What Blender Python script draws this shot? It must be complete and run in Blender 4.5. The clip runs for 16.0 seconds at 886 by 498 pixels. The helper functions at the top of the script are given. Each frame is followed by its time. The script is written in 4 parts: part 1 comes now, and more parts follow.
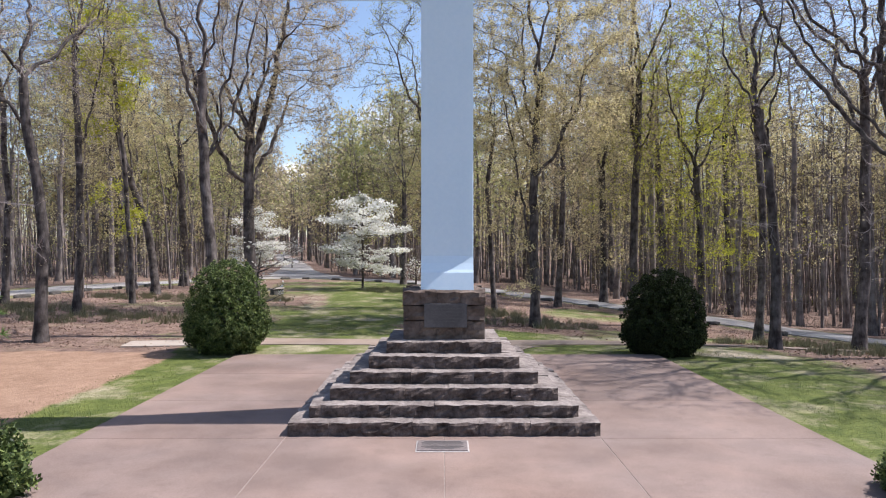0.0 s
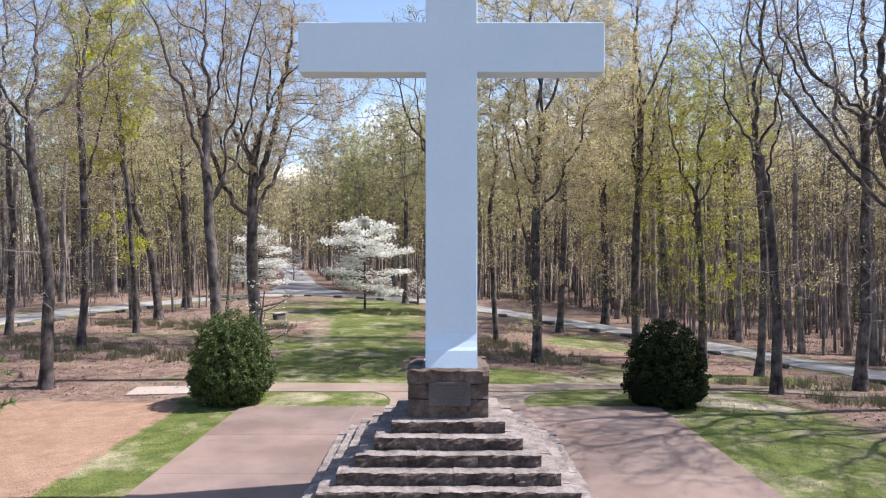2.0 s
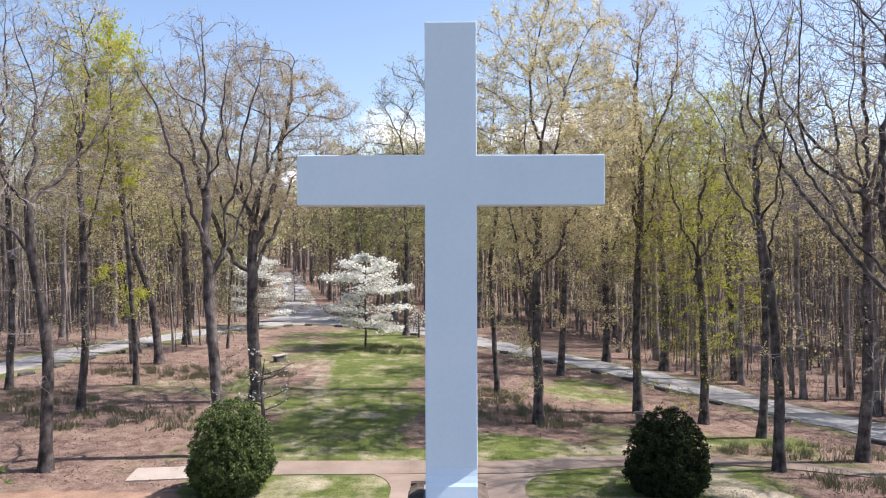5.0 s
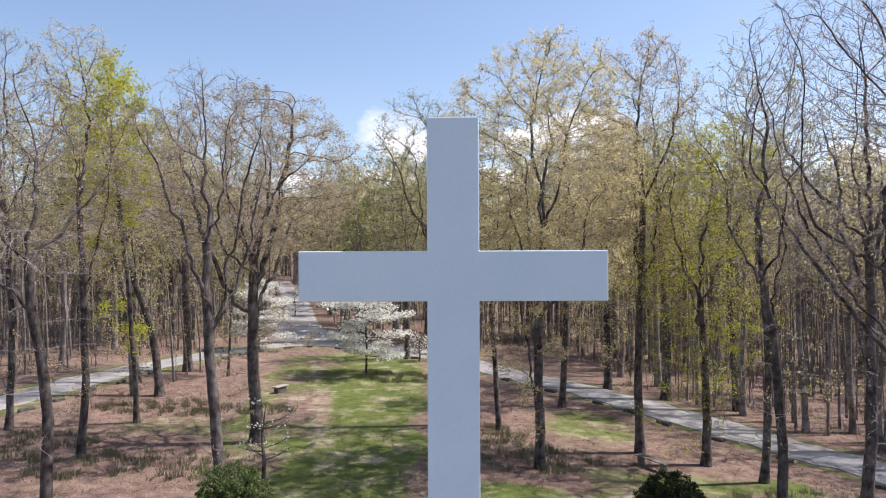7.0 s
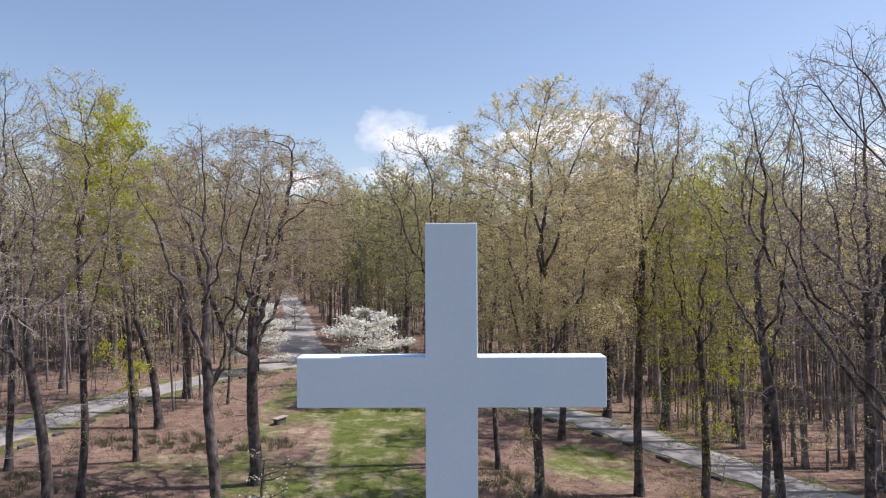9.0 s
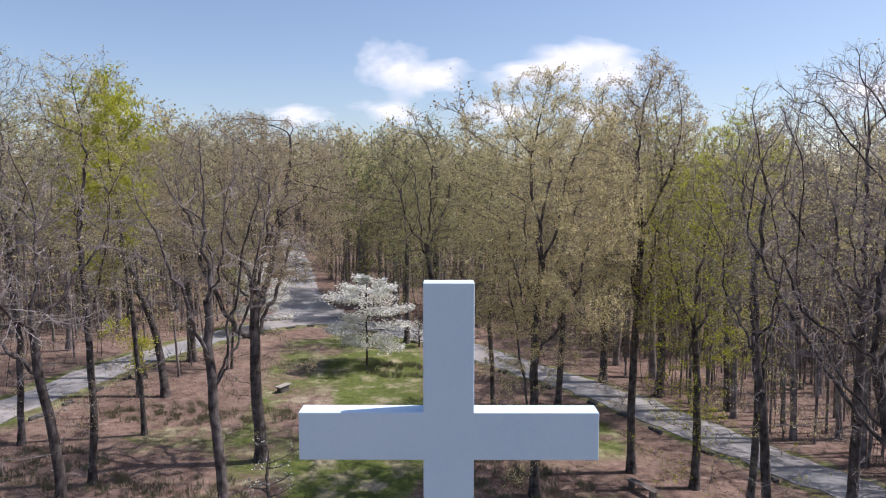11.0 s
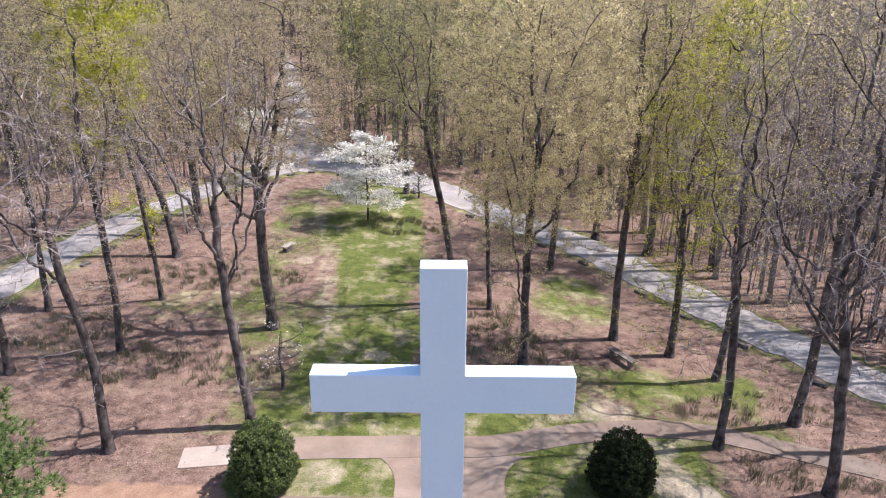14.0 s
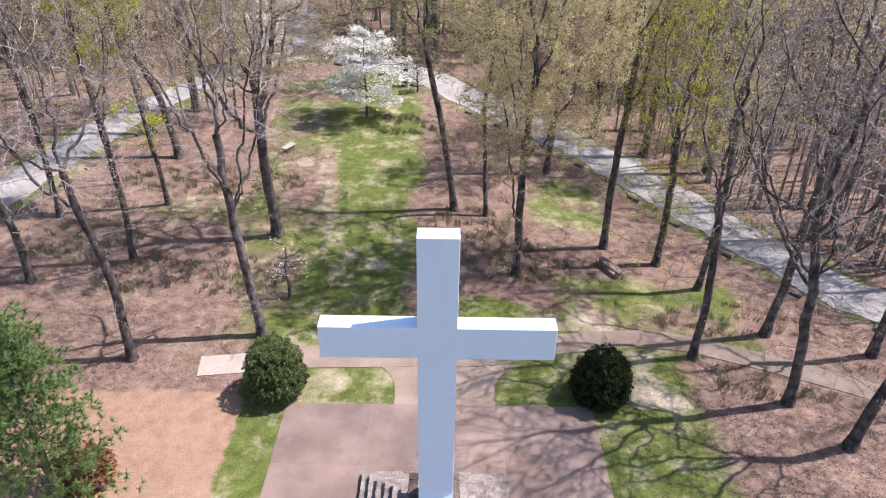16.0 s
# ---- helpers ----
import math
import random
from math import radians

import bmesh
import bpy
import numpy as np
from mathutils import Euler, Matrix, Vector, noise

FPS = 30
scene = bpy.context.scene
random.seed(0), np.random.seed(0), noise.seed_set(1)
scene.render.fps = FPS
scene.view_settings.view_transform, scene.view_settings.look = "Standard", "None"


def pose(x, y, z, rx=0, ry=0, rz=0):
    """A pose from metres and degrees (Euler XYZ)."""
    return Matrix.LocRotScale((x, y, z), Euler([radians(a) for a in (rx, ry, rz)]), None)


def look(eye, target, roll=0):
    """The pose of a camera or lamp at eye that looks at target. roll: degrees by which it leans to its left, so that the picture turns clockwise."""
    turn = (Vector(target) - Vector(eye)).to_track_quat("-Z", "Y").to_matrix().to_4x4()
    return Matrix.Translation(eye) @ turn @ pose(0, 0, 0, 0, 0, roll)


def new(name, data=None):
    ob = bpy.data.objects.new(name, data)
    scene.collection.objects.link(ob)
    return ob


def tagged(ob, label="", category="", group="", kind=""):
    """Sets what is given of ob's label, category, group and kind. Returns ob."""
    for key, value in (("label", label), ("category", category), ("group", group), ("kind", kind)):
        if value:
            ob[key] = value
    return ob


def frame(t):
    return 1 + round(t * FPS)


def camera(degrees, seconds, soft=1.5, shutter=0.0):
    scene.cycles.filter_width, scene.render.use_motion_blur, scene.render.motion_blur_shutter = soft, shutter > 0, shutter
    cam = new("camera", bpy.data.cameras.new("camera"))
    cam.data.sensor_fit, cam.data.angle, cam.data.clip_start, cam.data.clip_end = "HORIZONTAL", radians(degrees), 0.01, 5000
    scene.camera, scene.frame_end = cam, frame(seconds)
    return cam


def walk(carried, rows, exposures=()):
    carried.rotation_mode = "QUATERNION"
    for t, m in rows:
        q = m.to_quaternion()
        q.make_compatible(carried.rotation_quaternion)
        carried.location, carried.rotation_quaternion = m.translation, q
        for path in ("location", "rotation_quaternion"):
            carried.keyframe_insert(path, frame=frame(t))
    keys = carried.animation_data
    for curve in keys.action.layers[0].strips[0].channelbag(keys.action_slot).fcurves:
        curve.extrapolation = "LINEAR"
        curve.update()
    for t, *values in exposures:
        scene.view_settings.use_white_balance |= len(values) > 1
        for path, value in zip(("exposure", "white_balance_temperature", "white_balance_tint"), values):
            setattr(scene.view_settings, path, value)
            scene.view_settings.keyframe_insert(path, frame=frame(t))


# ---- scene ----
cam = camera(65.8, 16.0, soft=1.1)
METRES, EYE, TILT, LEAN, TURN = 17.2, 3.2, 0.0, 0.0, 0.0
ROWS = [
    (0.0, 0.0, 0.0, 0.0, 0.0, 0.0, -0.0),
    (0.5, -0.0007, -0.002, 0.0211, 0.02, 0.06, -0.01),
    (1.0, -0.0014, -0.0032, 0.0432, 0.04, 0.11, -0.04),
    (1.5, -0.0027, -0.0057, 0.0656, 0.07, 0.16, -0.02),
    (2.0, -0.0037, -0.009, 0.0889, 0.09, 0.18, -0.02),
    (2.5, -0.0046, -0.0106, 0.1128, 0.12, 0.2, -0.01),
    (3.0, -0.0045, -0.0092, 0.138, 0.17, 0.26, 0.07),
    (3.5, -0.0021, -0.0082, 0.164, 0.19, 0.29, 0.13),
    (4.0, -0.0002, -0.0072, 0.1911, 0.19, 0.3, 0.12),
    (6.5, -0.0055, -0.0014, 0.3242, 0.16, 0.53, 0.23),
    (7.0, -0.0043, -0.0006, 0.3538, 0.19, 0.57, 0.24),
    (7.5, -0.0031, -0.0006, 0.385, 0.22, 0.62, 0.24),
    (8.0, -0.0022, -0.0008, 0.4163, 0.23, 0.68, 0.23),
    (8.5, -0.002, -0.0011, 0.4463, 0.21, 0.78, 0.23),
    (11.0, 0.0017, -0.0046, 0.6255, 0.26, -4.86, -0.01),
    (11.5, 0.0034, -0.0027, 0.6639, 0.27, -7.28, -0.05),
    (12.0, 0.0062, -0.0013, 0.7018, 0.29, -9.87, -0.11),
    (12.5, 0.0078, -0.0006, 0.7382, 0.3, -12.54, -0.18),
    (13.0, 0.0079, -0.0016, 0.7724, 0.31, -15.2, -0.26),
    (13.5, 0.0078, -0.0048, 0.8063, 0.34, -17.89, -0.3),
    (14.0, 0.0073, -0.0069, 0.8453, 0.37, -20.56, -0.36),
    (14.5, 0.0086, -0.0086, 0.8858, 0.4, -23.26, -0.46),
    (15.0, 0.0101, -0.0102, 0.9244, 0.45, -25.95, -0.55),
    (15.5, 0.0123, -0.0125, 0.9623, 0.49, -28.7, -0.62),
    (16.0, 0.0125, -0.0156, 0.9978, 0.5, -31.43, -0.71),
]
EXPOSURES = [(0.0, 0.66, 6230, 15), (1.0, 0.8, 6230, 15), (4.0, 0.88, 6290, 15.5), (8.5, 0.38, 6400, 17), (11.0, 0.2, 6180, 18.5), (12.3, 0.42, 6220, 20), (13.5, 0.79, 6290, 20.5), (16.0, 0.9, 6280, 20.5)]
walk(cam, [(t, pose(0, 0, EYE, TILT, LEAN, TURN) @ pose(METRES * x, METRES * y, METRES * z, 90 + pitch, roll, yaw)) for t, x, y, z, yaw, pitch, roll in ROWS], EXPOSURES)


# ---- world, sun, sky ----
SUN = Vector((0.534, 0.122, 0.838)).normalized()
world = bpy.data.worlds.new("sky")
scene.world = world
world.use_nodes = True
wn = world.node_tree
sky = wn.nodes.new("ShaderNodeTexSky")
sky.sky_type = "NISHITA"
sky.sun_disc = False
sky.sun_elevation = math.asin(SUN.z)
sky.sun_rotation = math.atan2(SUN.x, SUN.y)
sky.air_density, sky.dust_density, sky.ozone_density = 1.0, 0.9, 0.6
wn.links.new(sky.outputs[0], wn.nodes["Background"].inputs[0])
wn.nodes["Background"].inputs[1].default_value = 0.12
sun_data = bpy.data.lights.new("sun", "SUN")
sun_data.energy, sun_data.angle, sun_data.color = 5.0, radians(0.55), (1.0, 0.95, 0.88)
sun = new("sun", sun_data)
sun.matrix_world = look(SUN * 60, (0, 0, 0))


# ---- materials ----
def shader(name, rough=0.8, metal=0.0):
    mat = bpy.data.materials.new(name)
    mat.use_nodes = True
    tree = mat.node_tree
    b = tree.nodes["Principled BSDF"]
    b.inputs["Roughness"].default_value, b.inputs["Metallic"].default_value = rough, metal
    b.inputs["Specular IOR Level"].default_value = 0.25
    return mat, tree, b


def nz(tree, scale, detail=6.0, rough=0.6, coord="Object", stretch=None):
    """A noise at real size: scale is the number of lumps a metre."""
    if coord == "World":
        out = tree.nodes.new("ShaderNodeNewGeometry").outputs["Position"]
    else:
        out = tree.nodes.new("ShaderNodeTexCoord").outputs[coord]
    if stretch:
        mp = tree.nodes.new("ShaderNodeMapping")
        mp.inputs["Scale"].default_value = stretch
        tree.links.new(out, mp.inputs[0])
        out = mp.outputs[0]
    n = tree.nodes.new("ShaderNodeTexNoise")
    n.inputs["Scale"].default_value, n.inputs["Detail"].default_value, n.inputs["Roughness"].default_value = scale, detail, rough
    tree.links.new(out, n.inputs["Vector"])
    return n.outputs["Fac"]


def ramp(tree, fac, stops):
    r = tree.nodes.new("ShaderNodeValToRGB")
    while len(r.color_ramp.elements) < len(stops):
        r.color_ramp.elements.new(0.5)
    for e, (p, c) in zip(r.color_ramp.elements, stops):
        e.position, e.color = p, (*c, 1) if len(c) == 3 else (c[0], c[0], c[0], 1)
    tree.links.new(fac, r.inputs[0])
    return r.outputs[0]


def mix(tree, fac, a, b, how="MIX"):
    m = tree.nodes.new("ShaderNodeMix")
    m.data_type, m.blend_type = "RGBA", how
    for sock, val in ((m.inputs[0], fac), (m.inputs[6], a), (m.inputs[7], b)):
        if isinstance(val, (int, float)):
            sock.default_value = val
        elif isinstance(val, tuple):
            sock.default_value = (*val, 1)
        else:
            tree.links.new(val, sock)
    return m.outputs[2]


def bump(tree, b, height, strength=0.4, dist=0.02):
    n = tree.nodes.new("ShaderNodeBump")
    n.inputs["Strength"].default_value, n.inputs["Distance"].default_value = strength, dist
    tree.links.new(height, n.inputs["Height"])
    tree.links.new(n.outputs[0], b.inputs["Normal"])


def two_scale(name, dark, mid, light, fine, coarse, rough=0.85, bumps=0.5, dist=0.02, coord="Object", stretch=None, vary=0.0):
    mat, t, b = shader(name, rough)
    a = nz(t, fine, 8, 0.65, coord, stretch)
    c = nz(t, coarse, 4, 0.55, coord)
    col = mix(t, ramp(t, c, [(0.35, (0.0,)), (0.65, (1.0,))]), ramp(t, a, [(0.3, dark), (0.7, mid)]), ramp(t, a, [(0.3, mid), (0.7, light)]))
    if vary:
        oi = t.nodes.new("ShaderNodeObjectInfo")
        col = mix(t, 1.0, col, ramp(t, oi.outputs["Random"], [(0.0, (1 - vary,)), (1.0, (1.0,))]), "MULTIPLY")
    t.links.new(col, b.inputs["Base Color"])
    bump(t, b, a, bumps, dist)
    return mat


def leaf_material(name, dark, mid, light, thin=0.35, rough=0.6, clump=(0.5, 0.75)):
    """Foliage: each leaf its own tint, light passing through."""
    mat, t, b = shader(name, rough)
    isl = t.nodes.new("ShaderNodeNewGeometry").outputs["Random Per Island"]
    col = ramp(t, isl, [(0.0, dark), (0.5, mid), (1.0, light)])
    big = ramp(t, nz(t, clump[0], 2, 0.5, "World"), [(0.3, (clump[1],)), (0.7, (1.0,))])
    col = mix(t, 1.0, col, big, "MULTIPLY")
    t.links.new(col, b.inputs["Base Color"])
    tr = t.nodes.new("ShaderNodeBsdfTranslucent")
    t.links.new(col, tr.inputs[0])
    m = t.nodes.new("ShaderNodeMixShader")
    m.inputs[0].default_value = thin
    t.links.new(b.outputs[0], m.inputs[1])
    t.links.new(tr.outputs[0], m.inputs[2])
    t.links.new(m.outputs[0], t.nodes["Material Output"].inputs[0])
    return mat


M_BARK = two_scale("bark", (0.018, 0.014, 0.013), (0.066, 0.053, 0.049), (0.27, 0.234, 0.22), 9, 2.4, 0.9, 0.9, 0.03, stretch=(1, 1, 0.22), vary=0.35)
M_BARK_GREY = two_scale("grey_bark", (0.066, 0.054, 0.049), (0.19, 0.16, 0.149), (0.42, 0.37, 0.345), 7, 1.6, 0.9, 0.9, 0.03, stretch=(1, 1, 0.22), vary=0.45)
M_TWIG = two_scale("twig_bark", (0.072, 0.055, 0.049), (0.14, 0.11, 0.1), (0.25, 0.206, 0.19), 3, 0.5, 0.85, 0.2, vary=0.25)
M_TWIG_PALE = two_scale("pale_twig_bark", (0.15, 0.125, 0.118), (0.29, 0.248, 0.236), (0.47, 0.415, 0.398), 3, 0.5, 0.85, 0.2, vary=0.25)
M_LEAF = {
    "olive": leaf_material("olive_bud_leaf", (0.46, 0.4, 0.185), (0.64, 0.56, 0.295), (0.775, 0.695, 0.445), 0.68),
    "tan": leaf_material("tan_bud_leaf", (0.37, 0.3, 0.18), (0.5, 0.415, 0.26), (0.62, 0.535, 0.37), 0.6),
    "lime": leaf_material("lime_young_leaf", (0.35, 0.37, 0.035), (0.5, 0.51, 0.055), (0.66, 0.65, 0.1), 0.55),
    "green": leaf_material("green_young_leaf", (0.29, 0.3, 0.11), (0.42, 0.43, 0.175), (0.55, 0.55, 0.265), 0.5),
    "holly": leaf_material("holly_leaf", (0.035, 0.06, 0.022), (0.115, 0.168, 0.052), (0.3, 0.37, 0.12), 0.28, 0.5, (7.0, 0.4)),
    # leaf of the bush right of the plaza, tree shade mixed into its colour
    "shaded_evergreen": leaf_material("shaded_evergreen_leaf", (0.011, 0.017, 0.007), (0.026, 0.038, 0.012), (0.06, 0.08, 0.024), 0.14, 0.9, (4.5, 0.5)),
    "pine": leaf_material("pine_needle", (0.075, 0.135, 0.04), (0.16, 0.25, 0.075), (0.29, 0.4, 0.145), 0.45),
    "rust": leaf_material("dry_rusty_leaf", (0.16, 0.075, 0.04), (0.28, 0.14, 0.075), (0.42, 0.24, 0.14), 0.35),
    "blossom": leaf_material("dogwood_blossom", (0.74, 0.74, 0.67), (0.84, 0.84, 0.79), (0.9, 0.9, 0.87), 0.45),
}
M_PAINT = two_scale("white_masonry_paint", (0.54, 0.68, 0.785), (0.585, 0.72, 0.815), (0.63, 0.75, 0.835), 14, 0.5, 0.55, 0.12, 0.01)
# one granite in two tones: sunlit tops pale, shaded outward faces dark
M_STONE = two_scale("sunlit_granite", (0.1, 0.082, 0.075), (0.2, 0.168, 0.154), (0.38, 0.335, 0.31), 13, 2.6, 0.9, 0.9, 0.035, "World", vary=0.1)
M_STONE_SHADED = two_scale("shaded_granite", (0.024, 0.017, 0.015), (0.072, 0.053, 0.047), (0.25, 0.195, 0.17), 13, 3.2, 0.9, 1.0, 0.035, "World", vary=0.15)
M_BROWNSTONE = two_scale("brown_fieldstone", (0.045, 0.033, 0.027), (0.115, 0.084, 0.068), (0.25, 0.195, 0.16), 10, 1.8, 0.9, 0.9, 0.03, "World", vary=0.45)
M_JOINT = two_scale("pale_joint_filler", (0.15, 0.12, 0.105), (0.26, 0.215, 0.19), (0.38, 0.33, 0.3), 30, 3, 0.95, 0.3)
M_MORTAR = two_scale("mortar", (0.16, 0.15, 0.14), (0.24, 0.225, 0.21), (0.32, 0.3, 0.28), 30, 3, 0.95, 0.5)
M_TABLET = two_scale("slate_tablet", (0.062, 0.058, 0.059), (0.092, 0.086, 0.087), (0.13, 0.121, 0.12), 20, 2, 0.5, 0.15, 0.005)
M_BRONZE, _t, _b = shader("weathered_bronze", 0.6, 0.3)
_t.links.new(ramp(_t, nz(_t, 25), [(0.3, (0.15, 0.125, 0.12)), (0.7, (0.25, 0.215, 0.205))]), _b.inputs["Base Color"])
M_FRAME = two_scale("plaque_border_stone", (0.26, 0.235, 0.225), (0.35, 0.32, 0.305), (0.43, 0.4, 0.38), 20, 2, 0.8, 0.2)
M_BAR, _t, _b = shader("raised_lettering", 0.5, 0.3)
_t.links.new(ramp(_t, nz(_t, 60), [(0.3, (0.085, 0.08, 0.08)), (0.7, (0.115, 0.11, 0.108))]), _b.inputs["Base Color"])


def pavement_material(name, dark, mid, light, soil=None):
    """Exposed-aggregate concrete: pebbles, broad stains, wandering dark blotches."""
    mat, t, b = shader(name, 0.85)
    peb = nz(t, 55, 3, 0.7, "World")
    st = nz(t, 0.45, 6, 0.6, "World")
    st2 = nz(t, 2.3, 5, 0.6, "World")
    col = mix(t, ramp(t, st, [(0.38, (0.0,)), (0.62, (1.0,))]), ramp(t, peb, [(0.3, dark), (0.7, mid)]), ramp(t, peb, [(0.3, mid), (0.7, light)]))
    col = mix(t, ramp(t, st2, [(0.58, (0.0,)), (0.75, (0.45,))]), col, dark)
    wide = nz(t, 0.16, 4, 0.65, "World")
    col = mix(t, 1.0, col, ramp(t, wide, [(0.35, (0.8, 0.84, 0.86)), (0.65, (1.08, 1.04, 0.98))]), "MULTIPLY")
    oi = t.nodes.new("ShaderNodeObjectInfo")
    col = mix(t, 1.0, col, ramp(t, oi.outputs["Random"], [(0.0, (0.85,)), (1.0, (1.0,))]), "MULTIPLY")
    if soil:
        col = mix(t, ramp(t, nz(t, 0.7, 9, 0.75, "World"), [(0.55, (0.0,)), (0.72, (0.4,))]), col, ramp(t, nz(t, 11, 5, 0.7, "World"), [(0.35, tuple(0.5 * c for c in soil)), (0.65, soil)]))
    t.links.new(col, b.inputs["Base Color"])
    bump(t, b, peb, 0.3, 0.006)
    return mat


M_PLAZA = pavement_material("pink_aggregate_concrete", (0.147, 0.104, 0.09), (0.225, 0.164, 0.143), (0.305, 0.227, 0.2))
M_WALK = pavement_material("tan_aggregate_walk", (0.175, 0.131, 0.106), (0.25, 0.193, 0.158), (0.33, 0.264, 0.22), (0.27, 0.2, 0.13))
M_PALE = pavement_material("pale_concrete", (0.3, 0.262, 0.235), (0.38, 0.337, 0.305), (0.46, 0.412, 0.378))
M_ROAD = pavement_material("pale_gravelled_asphalt", (0.22, 0.209, 0.206), (0.345, 0.329, 0.325), (0.48, 0.459, 0.45), (0.26, 0.2, 0.16))
M_WOOD = two_scale("weathered_timber", (0.08, 0.065, 0.055), (0.17, 0.14, 0.12), (0.28, 0.245, 0.215), 12, 1.5, 0.85, 0.4, stretch=(0.15, 1, 1))
M_ROCK = two_scale("dark_rock", (0.04, 0.038, 0.036), (0.085, 0.08, 0.075), (0.16, 0.15, 0.14), 9, 2, 0.9, 0.8)


def ground_material():
    """Leaf litter, lawn and red clay, mixed by two attributes of the sheet and broken up by noise."""
    mat, t, b = shader("woodland_ground", 0.95)

    def attr(n):
        a = t.nodes.new("ShaderNodeAttribute")
        a.attribute_name = n
        return a.outputs["Fac"]

    def edge(fac, noise_fac, lo, hi):
        m = t.nodes.new("ShaderNodeMath")
        m.operation = "ADD"
        m2 = t.nodes.new("ShaderNodeMath")
        m2.operation = "MULTIPLY_ADD"
        m2.inputs[1].default_value, m2.inputs[2].default_value = 0.9, -0.45
        t.links.new(noise_fac, m2.inputs[0])
        t.links.new(fac, m.inputs[0])
        t.links.new(m2.outputs[0], m.inputs[1])
        return ramp(t, m.outputs[0], [(lo, (0.0,)), (hi, (1.0,))])

    fine = nz(t, 14, 6, 0.7, "World")
    mid = nz(t, 1.7, 6, 0.65, "World")
    big = nz(t, 0.22, 5, 0.6, "World")
    litter = mix(t, ramp(t, mid, [(0.35, (0.0,)), (0.68, (1.0,))]), ramp(t, fine, [(0.3, (0.04, 0.025, 0.02)), (0.7, (0.175, 0.108, 0.083))]), ramp(t, fine, [(0.3, (0.15, 0.097, 0.076)), (0.72, (0.41, 0.29, 0.232))]))
    dry = ramp(t, fine, [(0.3, (0.15, 0.115, 0.07)), (0.7, (0.34, 0.27, 0.185))])
    litter = mix(t, ramp(t, nz(t, 0.33, 8, 0.72, "World", (1, 1.7, 1)), [(0.53, (0.0,)), (0.69, (0.75,))]), litter, dry)
    lawn = mix(t, ramp(t, mid, [(0.3, (0.0,)), (0.7, (1.0,))]), ramp(t, fine, [(0.3, (0.024, 0.042, 0.007)), (0.7, (0.078, 0.108, 0.02))]), ramp(t, fine, [(0.3, (0.075, 0.1, 0.021)), (0.7, (0.2, 0.215, 0.058))]))
    straw = ramp(t, fine, [(0.3, (0.26, 0.22, 0.13)), (0.7, (0.46, 0.4, 0.28))])
    lawn = mix(t, ramp(t, nz(t, 0.55, 6, 0.7, "World"), [(0.5, (0.0,)), (0.68, (0.88,))]), lawn, straw)
    straws = nz(t, 9, 7, 0.75, "World", (1, 3.5, 1))
    clay = mix(t, ramp(t, mid, [(0.35, (0.0,)), (0.7, (1.0,))]), ramp(t, straws, [(0.28, (0.145, 0.086, 0.058)), (0.7, (0.34, 0.213, 0.145))]), ramp(t, straws, [(0.28, (0.245, 0.15, 0.102)), (0.72, (0.46, 0.314, 0.22))]))
    brk = nz(t, 1.1, 8, 0.7, "World")
    col = mix(t, edge(attr("grass"), brk, 0.42, 0.6), litter, lawn)
    bare = ramp(t, fine, [(0.3, (0.3, 0.25, 0.17)), (0.7, (0.56, 0.48, 0.37))])
    col = mix(t, edge(attr("worn"), brk, 0.47, 0.84), col, bare)
    col = mix(t, edge(attr("clay"), brk, 0.42, 0.6), col, clay)
    col = mix(t, 1.0, col, ramp(t, big, [(0.3, (0.8,)), (0.7, (1.0,))]), "MULTIPLY")
    t.links.new(col, b.inputs["Base Color"])
    bump(t, b, fine, 0.8, 0.04)
    return mat


M_GROUND = ground_material()
M_GRASS = leaf_material("grass_blade", (0.08, 0.108, 0.022), (0.155, 0.185, 0.046), (0.265, 0.285, 0.09), 0.4)
M_DAFF = leaf_material("daffodil_blade", (0.2, 0.205, 0.115), (0.31, 0.305, 0.185), (0.44, 0.425, 0.285), 0.5)
M_STRAW = leaf_material("fallen_leaf", (0.15, 0.095, 0.07), (0.27, 0.18, 0.135), (0.42, 0.3, 0.24), 0.2, 0.8)


